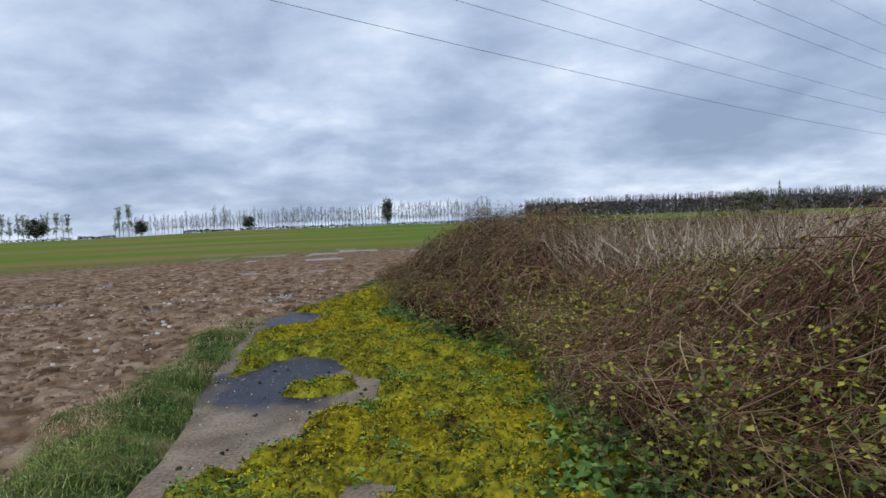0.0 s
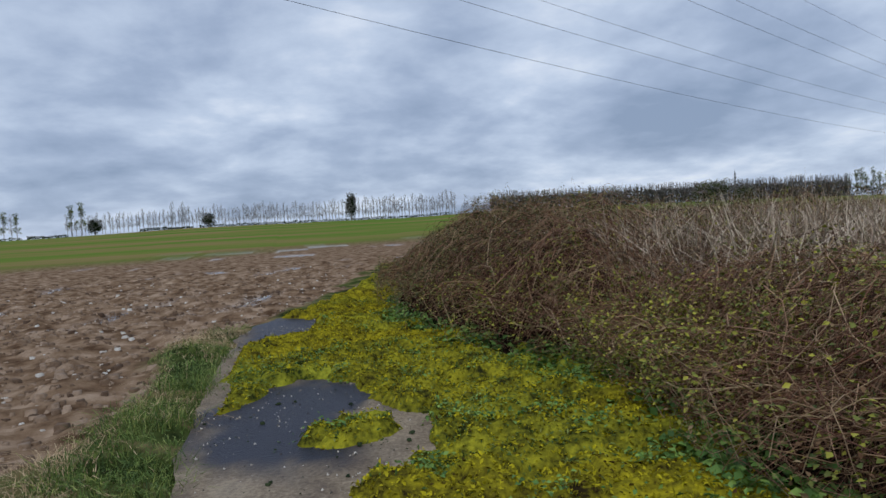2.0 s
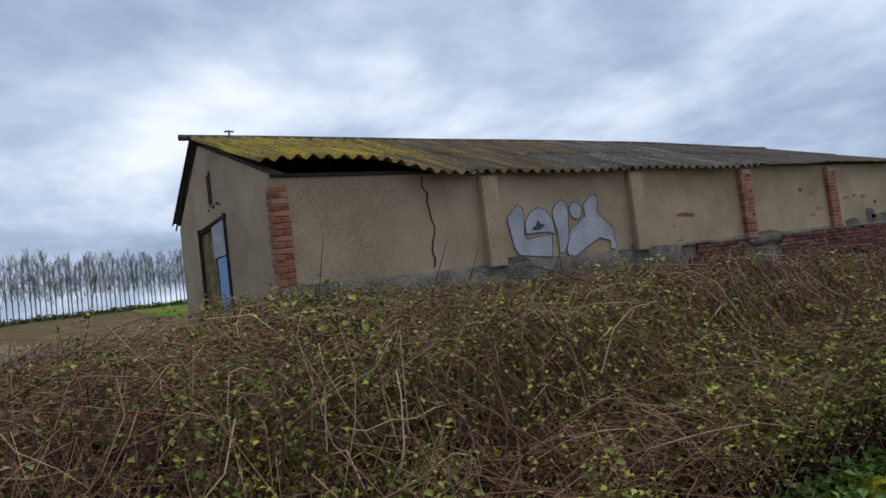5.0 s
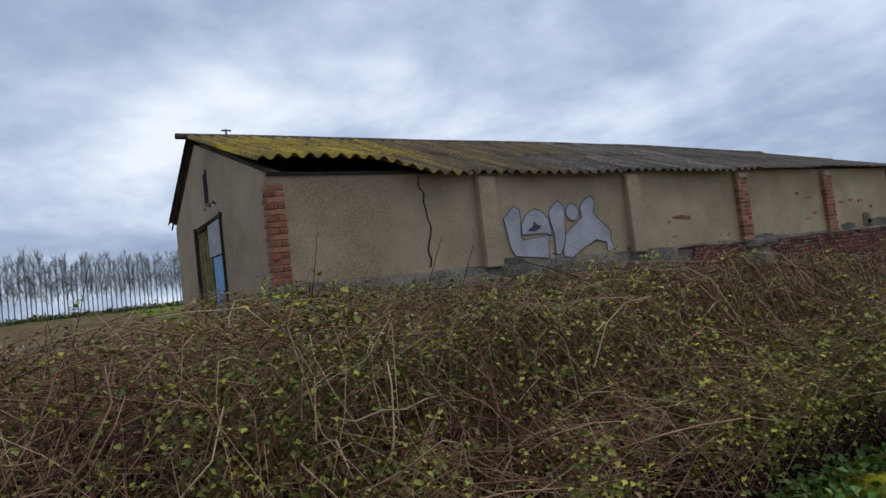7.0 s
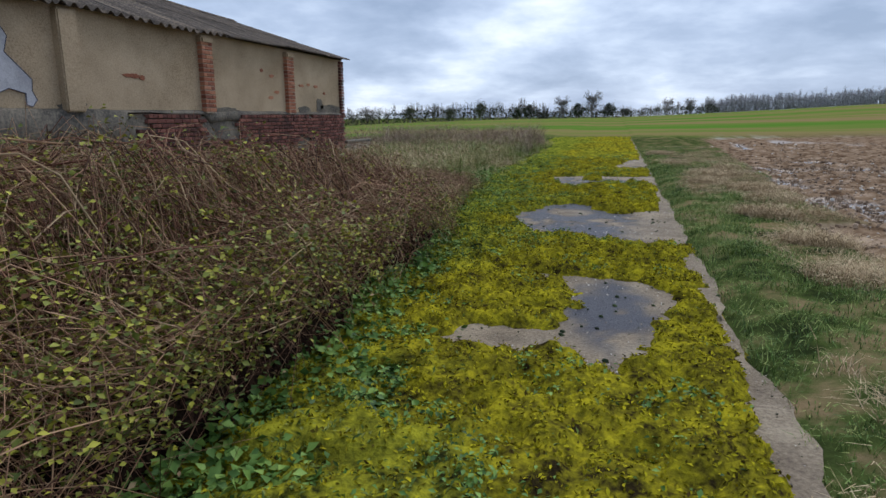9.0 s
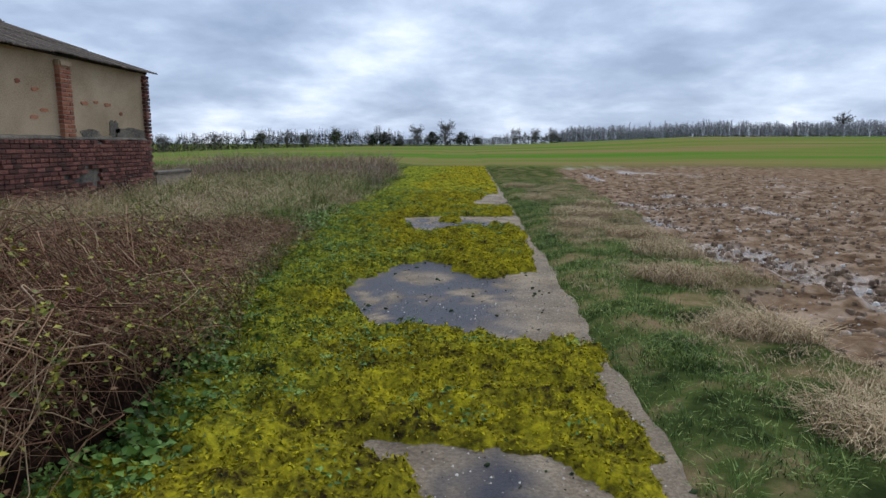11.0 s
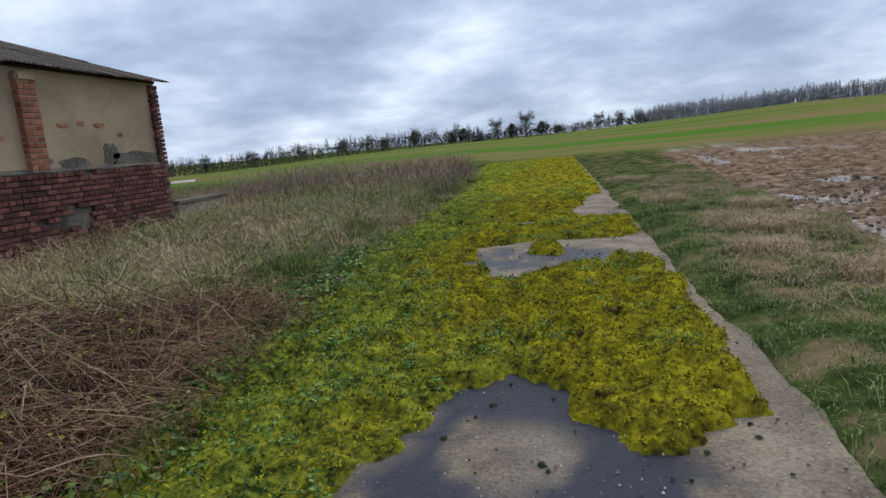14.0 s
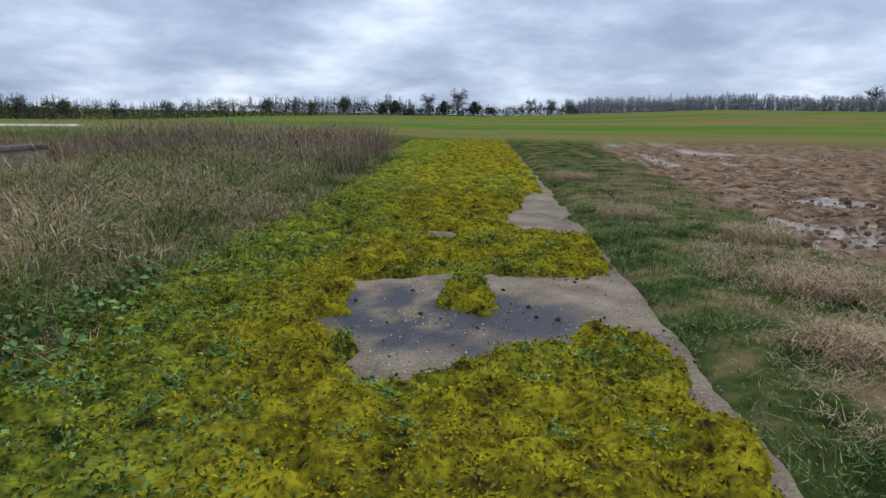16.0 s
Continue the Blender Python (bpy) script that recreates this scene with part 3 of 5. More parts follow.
mx = np.arange(TRACK_W - 0.1, 3.4, 0.035)
my = np.concatenate([np.arange(TRACK_S, -19, 0.2), np.arange(-19, 11, 0.035), np.arange(11, TRACK_N, 0.2)])
X3, Y3 = np.meshgrid(mx, my, indexing="ij")
Z3, GROWN = moss_height(X3, Y3)
ids = np.arange(X3.size).reshape(X3.shape)
quads = np.stack([ids[:-1, :-1], ids[1:, :-1], ids[1:, 1:], ids[:-1, 1:]], -1).reshape(-1, 4)
keep = (GROWN.ravel()[quads].max(1) > 0.02) & (X3.ravel()[quads].min(1) < hedge_edge(Y3.ravel()[quads[:, 0]]) + 0.15)
moss = new("moss", mesh("moss", np.stack([X3, Y3, Z3], -1).reshape(-1, 3), quads[keep], MOSS, False))
tagged(moss, "thick yellow-green moss carpet over the concrete track", "moss", kind="stuff")


def green_moss(m):
    n, l = m.node_tree.nodes, m.node_tree.links
    b = n["Principled BSDF"]
    yellow = b.inputs["Base Color"].links[0].from_socket
    green = n.new("ShaderNodeValToRGB")
    green.color_ramp.elements[0].position, green.color_ramp.elements[0].color = 0.40, (0.022, 0.04, 0.010, 1)
    green.color_ramp.elements[1].position, green.color_ramp.elements[1].color = 0.60, (0.32, 0.34, 0.036, 1)
    l.new(yellow.node.inputs["Fac"].links[0].from_socket, green.inputs["Fac"])
    a = n.new("ShaderNodeAttribute")
    a.attribute_name = "lush"
    x = n.new("ShaderNodeMix")
    x.data_type = "RGBA"
    l.new(a.outputs["Fac"], x.inputs["Factor"])
    l.new(yellow, x.inputs["A"])
    l.new(green.outputs["Color"], x.inputs["B"])
    l.new(x.outputs["Result"], b.inputs["Base Color"])


green_moss(MOSS)
moss.data.attributes.new("lush", "FLOAT", "POINT").data.foreach_set("value", lush(X3, Y3).astype(np.float32).ravel())


def scatter(n, x0, x1, y0, y1):
    return x0 + (x1 - x0) * rng.rand(n), y0 + (y1 - y0) * rng.rand(n)


x, y = scatter(330000, TRACK_W - 0.08, 2.4, -19, 10)
z, grown = moss_height(x, y)
far_off = np.minimum(np.abs(y - 2), np.abs(y + 8))
ok = (grown > 0.5) & (x < hedge_edge(y) + 0.1) & (rng.rand(len(x)) < np.clip(1.2 - far_off / 11, 0.25, 1))
x, y, z = x[ok], y[ok], z[ok]
green = rng.rand(len(x)) < 0.6 * lush(x, y) + 0.05
at = np.stack([x, y, z - 0.006], 1)
for name, pick, mat, label in (("moss_fronds", ~green, MOSS_TUFT, "short yellow moss fronds standing on the track"), ("track_grass", green, GRASS, "short green grass growing among the moss")):
    p = at[pick]
    size = (0.014 + 0.018 * rng.rand(len(p))) * (1.0 if mat is MOSS_TUFT else 1.2)
    tagged(new(name, leaflets(name, p + [0, 0, 0.004], size, mat, rng, -1.2, 0.5 if mat is MOSS_TUFT else 0.35, 0.7)), label, name.split("_")[-1], kind="stuff")

# crumbs, grit and small stones on the bare concrete
x, y = scatter(26000, TRACK_W, 1.6, -20, 11)
b, _ = bare(x, y)
ok = (b > 0.42) & (rng.rand(len(x)) < 0.25 + 0.9 * smooth(0.5, 0.62, fbm(x, y, 0.35, 51)) + smooth(0.6, 0.45, b))
p = np.stack([x, y, land(x, y) + 0.002], 1)[ok]
s = 0.003 + 0.007 * rng.rand(len(p)) ** 3
corner = np.array([[1, 0, 0], [-0.5, 0.87, 0], [-0.5, -0.87, 0], [0, 0, 1.1]])
v = p[:, None] + corner[None] * s[:, None, None] * (0.7 + 0.6 * rng.rand(len(p), 4, 1))
ids = np.arange(len(p) * 4).reshape(-1, 4)
tagged(new("grit", mesh("grit", v.reshape(-1, 3), np.concatenate([ids[:, [0, 1, 3]], ids[:, [1, 2, 3]], ids[:, [2, 0, 3]]]), GRIT)), "dark crumbs and pale grit on the bare concrete", "grit", kind="stuff")


def lumps(name, p, s, mat, squash=0.6):
    """Many small irregular eight-cornered stones."""
    c = np.array([[i, j, k] for k in (-1, 1) for i, j in ((-1, -1), (1, -1), (1, 1), (-1, 1))], float)
    c *= np.where(c[:, 2:] > 0, [0.62, 0.62, squash], [0.9, 0.9, squash])
    a = rng.rand(len(p)) * 6.28
    turn = np.stack([np.stack([np.cos(a), -np.sin(a), 0 * a], 1), np.stack([np.sin(a), np.cos(a), 0 * a], 1), np.stack([0 * a, 0 * a, 0 * a + 1], 1)], 1)
    v = np.einsum("nij,kj->nki", turn, c) * (0.65 + 0.7 * rng.rand(len(p), 8, 1)) * np.asarray(s)[:, None, None] + p[:, None]
    ids = np.arange(len(p) * 8).reshape(-1, 8)
    f = np.concatenate([ids[:, q] for q in ([4, 5, 6, 7], [0, 1, 5, 4], [1, 2, 6, 5], [2, 3, 7, 6], [3, 0, 4, 7])])
    return mesh(name, v.reshape(-1, 3), f, mat)


# moss crumbs lying on the bare patches
x, y = scatter(4200, TRACK_W + 0.02, 1.3, -15, 7)
b, _ = bare(x, y)
ok = (b > 0.6) & (rng.rand(len(b)) < 0.15 + smooth(0.5, 0.62, fbm(x, y, 0.5, 52)))
p = np.stack([x, y, land(x, y) + 0.008], 1)[ok]
tagged(new("moss_crumbs", lumps("moss_crumbs", p, 0.003 + 0.015 * rng.rand(len(p)) ** 5, FOLIAGE_DARK, 0.4)), "small dark clumps of loose moss on the concrete", "moss", kind="stuff")

# low dark green weeds spreading through the moss
wx_, wy_ = scatter(1500, -0.7, 2.6, -20, 9)
ok = (moss_height(wx_, wy_)[1] > 0.6) & (wx_ < hedge_edge(wy_)) & (rng.rand(1500) < 0.25 + 0.75 * lush(wx_, wy_))
wx_, wy_ = wx_[ok], wy_[ok]
which = rng.randint(0, len(wx_), len(wx_) * 34)
spread_ = (0.035 + 0.09 * rng.rand(len(wx_)) ** 2)[which, None]
at2 = np.stack([wx_, wy_], 1)[which] + rng.normal(size=(len(which), 2)) * spread_
p = np.column_stack([at2, moss_height(at2[:, 0], at2[:, 1])[0] + 0.012 + 0.03 * rng.rand(len(which))])
tagged(new("track_weeds", leaflets("track_weeds", p, 0.014 + 0.022 * rng.rand(len(p)), NETTLE, rng, 0.1, 0.6)), "low dark green weeds spreading through the moss", "weeds", kind="stuff")

# clods and flints on the ploughed earth
x, y = scatter(70000, -13, 1.5, -32, 20)
near = np.hypot(x + 1, np.minimum(np.abs(y - 3), np.abs(y + 8)))
z, soil = ground_height(x, y)
ok = (soil > 0.6) & (rng.rand(len(x)) < np.clip(1.3 - near / 13, 0.12, 1))
p = np.stack([x, y, z], 1)[ok]
s = 0.010 + 0.036 * rng.rand(len(p)) ** 2.2
pale = rng.rand(len(p)) < 0.09
tagged(new("earth_clods", lumps("earth_clods", p[~pale], s[~pale], CLOD)), "brown clods of ploughed earth", "earth", kind="stuff")
tagged(new("flints", lumps("flints", p[pale], s[pale] * 0.7, CHALK)), "pale flints lying in the ploughed earth", "stones", kind="stuff")

# ---- grass verge between track and field ----
tuft_x, tuft_y = scatter(9000, -4.0, TRACK_W + 0.1, -26, 12)
near = np.clip(1.3 - np.minimum(np.abs(tuft_y - 2.5), np.abs(tuft_y + 9)) / 12, 0.2, 1)
straw_at = fbm(tuft_x * 1.3, tuft_y * 0.6, 1.0, 61) + 0.10 * smooth(-1.25, -1.7, tuft_x) * smooth(0, -3, tuft_y) - 0.12 * smooth(-1.35, -1.05, tuft_x)
tuft_tall = 0.45 + 0.9 * rng.rand(9000) ** 2
which = rng.randint(0, 9000, 190000)
which = which[rng.rand(len(which)) < near[which]]
out_ = rng.normal(size=(len(which), 2)) * (0.035 + 0.025 * tuft_tall[which, None])
x, y = tuft_x[which] + out_[:, 0], tuft_y[which] + out_[:, 1]
z, soil = ground_height(x, y)
ok = (soil < 0.55) & (x < TRACK_W + 0.34 * (fbm(x * 0, y, 0.6, 62) - 0.38))
x, y, z, which, out_ = x[ok], y[ok], z[ok], which[ok], out_[ok]
outward = np.arctan2(out_[:, 1], out_[:, 0])
dry = straw_at[which] + 0.10 * (rng.rand(len(x)) - 0.5) > 0.56
p = np.stack([x, y, z - 0.01], 1)
tagged(new("verge_grass", blades("verge_grass", p[~dry], 0.115 * tuft_tall[which[~dry]] * (0.35 + 0.65 * rng.rand((~dry).sum())), VERGE, rng, 0.008, 1.25, outward[~dry])), "rough green grass verge beside the ploughed field", "grass", kind="stuff")
lie = rng.rand(9000)[which] * 6.28
tagged(new("dead_verge_grass", blades("dead_verge_grass", p[dry] + [0, 0, 0.012], 0.11 * tuft_tall[which[dry]] * (0.4 + 0.6 * rng.rand(dry.sum())), STRAW, rng, 0.006, 2.4, lie[dry])), "flattened pale dead grass in the verge", "grass", kind="stuff")


def tussock(name, x, y, n, tall, spread, mat, label, lean=1.3):
    a, r = rng.rand(n) * 6.28, spread * np.sqrt(rng.rand(n))
    px, py = x + r * np.cos(a), y + r * np.sin(a)
    z, _ = ground_height(px, py)
    return tagged(new(name, blades(name, np.stack([px, py, z - 0.01], 1), tall * (0.5 + 0.6 * rng.rand(n)), mat, rng, 0.007, lean)), label, "grass tuft", "tufts on the verge")


for x, y, s in ((-1.9, -8.2, 0.3), (-2.25, -9.6, 0.35), (-1.7, -12.2, 0.25), (-2.1, -13.4, 0.32), (-2.0, -6.6, 0.3), (-1.5, -16.5, 0.3), (-2.5, -15.3, 0.3), (-1.75, -5.0, 0.25), (-2.2, -11.0, 0.3), (-1.45, -21.0, 0.4)):
    tussock("straw_tussock", x, y, int(5200 * s), 0.17, s * 1.15, STRAW, "pale dead grass tussock, half flattened, on the verge", 1.9)
for x, y, s in ((-1.05, 3.6, 0.28), (-1.15, 4.4, 0.25), (-0.95, 5.2, 0.2), (-1.15, 2.7, 0.3), (-1.0, 6.4, 0.2), (-1.2, -6.0, 0.2), (-1.1, -15.2, 0.25), (-1.15, -17.0, 0.2)):
    tussock("grass_tussock", x, y, int(2200 * s), 0.13, s * 1.2, GRASS, "long green grass tussock at the edge of the concrete", 1.6)
for x, y, s in ((1.3, -15.6, 0.3), (0.75, -15.2, 0.2), (-0.35, -15.5, 0.3), (0.8, -28.5, 0.45), (1.0, -9.3, 0.18), (1.7, -10.5, 0.2), (1.55, -5.6, 0.25)):
    tussock("weed_tuft", x, y, int(1200 * s), 0.11, s, NETTLE, "small dark green weed tuft growing through the moss", 1.2)


# ---- bramble thickets ----
def bramble_top(x, y):
    """How high the brambles stand."""
    ridge = np.interp(y, [-11, -9, -7, -5.4, -4, -2.5, -1, 0.4, 1.1, 1.8, 2.5, 3.2, 4.4, 5.2, 6, 7, 9, 10.5, 12, 13, 14, 16, 17.5, 18.5], [0.25, 0.4, 0.6, 0.84, 1.0, 1.1, 1.17, 1.14, 1.05, 0.92, 0.76, 0.7, 0.68, 0.78, 1.05, 1.22, 1.22, 1.0, 0.5, 0.8, 1.7, 2.15, 1.7, 0.3])
    front = np.clip((x - hedge_edge(y) + 0.06) / np.interp(y, [-1, 2, 5.5, 7.5], [0.4, 0.7, 0.8, 1.2]), 0, 1) ** 0.5
    back = smooth(8.2, 5.8, x) if np.ndim(x) else float(smooth(8.2, 5.8, x))
    dip = 1 - 0.25 * smooth(3.4, 5.0, x) * smooth(6.0, 8.0, y)
    ridge = np.where(y > 12.3, ridge * np.exp(-(((x - 5.2) / 1.5) ** 4)), ridge)
    return ridge * front * np.where(x < hedge_edge(y) - 0.05, 0, 1) * back * dip * (0.76 + 0.46 * fbm(x, y, 0.95, 71))


def thicket(y0, y1, x1, canes, leaf_share, label, tan_share=0.1, leaf=LEAF):
    """One stretch of bramble: a core coloured dark as shade, arching canes, leaves and dead stems."""
    thing = tagged(new("bramble_thicket"), label, "bramble", "brambles along the track")
    thing.location = (3.5, (y0 + y1) / 2, 0)
    shift = np.array([3.5, (y0 + y1) / 2, 0])
    # core sheet whose dark colour stands for the shade in the gaps
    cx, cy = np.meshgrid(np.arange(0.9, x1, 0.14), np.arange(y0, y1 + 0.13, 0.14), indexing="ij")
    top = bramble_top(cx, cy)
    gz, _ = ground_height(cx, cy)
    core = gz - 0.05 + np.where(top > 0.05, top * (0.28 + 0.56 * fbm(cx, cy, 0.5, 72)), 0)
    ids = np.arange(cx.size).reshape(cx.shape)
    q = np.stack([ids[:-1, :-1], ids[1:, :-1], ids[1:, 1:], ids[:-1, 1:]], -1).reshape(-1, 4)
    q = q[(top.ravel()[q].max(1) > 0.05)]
    part("litter_core", mesh("litter_core", np.stack([cx, cy, core], -1).reshape(-1, 3) - shift, q, MASS, False), thing, "core of old canes and litter, coloured near-black for the shade within")

    def lines(n, k, long0, long1, low):
        x = np.interp(rng.rand(n) ** 1.35, [0, 1], [1.0, x1])
        y = y0 + (y1 - y0) * rng.rand(n)
        x = np.maximum(x, hedge_edge(y) + 0.02 + 0.3 * rng.rand(n))
        a = rng.rand(n) * 6.28
        reach = long0 + (long1 - long0) * rng.rand(n)
        s = np.linspace(0, 1, k)[None]
        bend = rng.normal(size=n)[:, None] * 1.5
        px = x[:, None] + reach[:, None] * s * np.cos(a[:, None] + bend * s)
        py = y[:, None] + reach[:, None] * s * np.sin(a[:, None] + bend * s)
        px = np.maximum(px, hedge_edge(py) - 0.26)
        crest = bramble_top(np.clip(px, hedge_edge(py) + 0.12, None), py)
        lift = low + (0.98 - low) * rng.rand(n)[:, None] ** 0.7
        arch = (0.03 + 0.17 * rng.rand(n)[:, None] ** 3) * np.sin(np.pi * s) - (0.05 + 0.35 * rng.rand(n)[:, None] ** 2) * s**2
        riser = (rng.rand(n) < 0.16)[:, None]
        pz = 0.03 + np.maximum(crest * np.where(riser, lift * np.minimum(1, s * 2.2) ** 0.7, lift) + arch * np.where(riser, 0.3, 1.0), 0.02) + 0.028 * rng.normal(size=(n, k))
        return np.stack([px, py, pz], -1) - shift

    canes = int(canes * 1.15)
    c = lines(canes, 6, 0.3, 1.15, 0.35)
    thick = (0.0013 + 0.0028 * rng.rand(canes) ** 4)[:, None] * np.linspace(1.1, 0.5, 6)[None]
    part("cane_tangle", tubes("cane_tangle", c, thick, CANE), thing, "arching red-brown canes", "stuff")
    tan = lines(int(canes * tan_share), 7, 0.3, 1.0, 0.6)
    part("tan_cane_tangle", tubes("tan_cane_tangle", tan, (0.0016 + 0.0028 * rng.rand(len(tan)) ** 2)[:, None] * np.linspace(1.1, 0.5, 7)[None], TAN_CANE), thing, "pale tan canes lying over the thicket", "stuff")
    t = lines(int(canes * 1.9), 3, 0.08, 0.34, 0.4)
    part("twig_tangle", tubes("twig_tangle", t, 0.0011, TWIGS), thing, "thin brown side shoots", "stuff")
    for one in lines(22, 6, 0.3, 1.0, 0.75):
        part("dead_cane", tubes("dead_cane", one[None], 0.0018 * np.linspace(1.1, 0.5, 6)[None], TAN_CANE), thing)
    pts = np.concatenate([c[:, 1:6].reshape(-1, 3), t[::2, 1:].reshape(-1, 3)])
    world_at = pts + shift
    crest = bramble_top(np.clip(world_at[:, 0], hedge_edge(world_at[:, 1]) + 0.12, None), world_at[:, 1])
    high = (world_at[:, 2] > 0.45 * crest)
    clump = fbm(world_at[:, 0], world_at[:, 1], 0.6, 73)
    pick = high & (rng.rand(len(pts)) < leaf_share * (0.3 + smooth(0.42, 0.6, clump) * 1.1))
    base = np.repeat(pts[pick], 5, 0) + rng.normal(size=(pick.sum() * 5, 3)) * 0.024
    part("leaf_mass", leaflets("leaf_mass", base, 0.013 + 0.02 * rng.rand(len(base)), leaf, rng, 0.3, 0.7), thing, "small yellow-green bramble leaves", "stuff")
    pick = rng.rand(len(pts)) < 0.14
    base = np.repeat(pts[pick], 2, 0) + rng.normal(size=(pick.sum() * 2, 3)) * 0.03
    part("withered_leaf_mass", leaflets("withered_leaf_mass", base, 0.012 + 0.022 * rng.rand(len(base)), LEAF_OLD, rng, 0.8, 0.6), thing, "curled brown withered leaves", "stuff")
    return thing


thicket(12.5, 18.3, 7.2, 1500, 2.2, "tall dark bramble mound behind the nearer brambles", leaf=LEAF_DULL)
thicket(6.2, 12.5, 6.5, 2700, 1.9, "big rounded bramble mound with dull green leaves beside the track", leaf=LEAF_DULL)
thicket(4.2, 6.2, 6.5, 1300, 0.35, "low brown bramble tangle mixed with pale dead stems", tan_share=0.25)
thicket(2.0, 4.2, 6.8, 2000, 0.75, "red-brown arching bramble canes with scattered green leaves", tan_share=0.26)
thicket(-0.2, 2.0, 6.8, 3000, 0.8, "tall bramble thicket with arching canes before the shed gable", tan_share=0.24)
thicket(-2.4, -0.2, 6.8, 3000, 0.6, "dense brown bramble thicket before the rendered shed wall", tan_share=0.24)
thicket(-4.8, -2.4, 6.8, 2500, 0.45, "steep-sided brown bramble thicket hanging over nettles", tan_share=0.24)
thicket(-7.4, -4.8, 6.6, 1900, 0.3, "lower bramble thicket thinning out into grass")
thicket(-10.5, -7.4, 5.0, 800, 0.12, "bleached low bramble tangle among dead grass", tan_share=0.5)

# single shoots that stand clear of the thickets
for x, y, top, lean in ((3.3, -0.18, 1.62, 0.06), (3.4, 1.1, 1.5, -0.2), (2.6, 0.1, 1.3, 0.15), (2.9, 1.5, 1.45, -0.3), (3.4, -2.3, 1.4, 0.2), (4.4, -5.2, 1.2, -0.3), (3.4, -0.9, 1.5, -0.35), (3.6, -1.3, 1.45, -0.3)):
    s = np.linspace(0, 1, 7)
    line = np.stack([0.0 * s + lean * s**2, 0.1 * np.sin(4 * s), top * s], 1)[None]
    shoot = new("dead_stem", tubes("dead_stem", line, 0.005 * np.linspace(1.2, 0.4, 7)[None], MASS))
    shoot.location = (x, y, 0)
    tagged(shoot, "tall dark dead stem standing up out of the brambles", "dead stem", "dead stems in the brambles")

# fresh green bramble spray that hangs over the front of the thicket
s = np.linspace(0, 1, 260)
p = np.stack([2.3 - 0.75 * s, 0.35 - 0.75 * s, 1.22 - 0.75 * s**1.6], 1) + rng.normal(size=(260, 3)) * [0.06, 0.07, 0.05]
spray = tagged(new("green_spray", leaflets("green_spray", p, 0.028 + 0.022 * rng.rand(260), LEAF, rng, 0.3, 0.8)), "fresh bright green bramble spray over the brown canes", "bramble", kind="stuff")

# nettles and ground ivy at the foot of the brambles
x, y = scatter(190000, 0.0, 3.2, -14, 9)
off = x - hedge_edge(y)
band = np.interp(y, [-14, -6, -2, 0, 2, 4, 9], [0.45, 0.6, 0.95, 1.2, 0.9, 0.5, 0.4])
dens = smooth(-band, -0.6 * band, off + 0.5 * (fbm(x, y, 0.5, 76) - 0.5)) * smooth(0.4, 0.1, off) * (0.35 + smooth(0.40, 0.55, fbm(x, y, 0.6, 75)))
dens = dens * np.interp(y, [-14, -9, -5, -1, 1, 3, 9], [0.05, 0.4, 1.6, 2.0, 2.0, 1.2, 0.6])
ok = rng.rand(len(x)) < dens
z, _ = ground_height(x, y)
rise = 0.03 + 0.14 * rng.rand(len(x)) * smooth(-band, 0.0, off)
p = np.stack([x, y, z + rise], 1)[ok]
tagged(new("nettles", leaflets("nettles", p, 0.03 + 0.034 * rng.rand(len(p)), NETTLE, rng, 0.2, 0.75)), "young green nettles and ivy at the foot of the brambles", "nettles", kind="stuff")

# ---- rank grass and dead weeds south and east of the brambles ----
tx_, ty_ = scatter(1150, 1.7, 7.4, -28, -5.8)
which = rng.randint(0, 1150, 125000)
big_ = 0.28 + 1.25 * rng.rand(1150) ** 1.6
out_ = rng.normal(size=(125000, 2)) * (0.055 + 0.10 * big_[which, None])
x, y = tx_[which] + out_[:, 0], ty_[which] + out_[:, 1]
outward = np.arctan2(out_[:, 1], out_[:, 0])
sort_ = rng.rand(1150)[which]
off = x - hedge_edge(y)
z, _ = ground_height(x, y)
ok = (off > -0.12) & (rng.rand(len(x)) < np.interp(y, [-27, -18, -9, -6.2], [0.55, 0.9, 1, 0.5]))
x, y, z, off, outward, sort_, tall_ = x[ok], y[ok], z[ok], off[ok], outward[ok], sort_[ok], big_[which][ok]
p = np.stack([x, y, z - 0.01], 1)
hump = np.interp(y, [-27, -20, -14, -10, -6.2], [0.5, 0.42, 0.42, 0.38, 0.34]) * (0.35 + 0.65 * smooth(-0.1, 0.8, off)) * tall_ + 0.05
dry = 0.9 * (fbm(x, y, 1.6, 81) - 0.5) + sort_ > 0.55 - 0.12 * smooth(0.6, 2.0, off)
tagged(new("rank_grass", blades("rank_grass", p[~dry], hump[~dry] * (0.35 + 0.65 * rng.rand((~dry).sum())), GRASS, rng, 0.013, 1.5, outward[~dry])), "rank dark green grass and weeds between track and shed", "grass", kind="stuff")
tagged(new("dead_grass", blades("dead_grass", p[dry], hump[dry] * (0.4 + 0.7 * rng.rand(dry.sum())), STRAW, rng, 0.010, 1.8, outward[dry])), "tall bleached dead grass leaning over", "grass", kind="stuff")


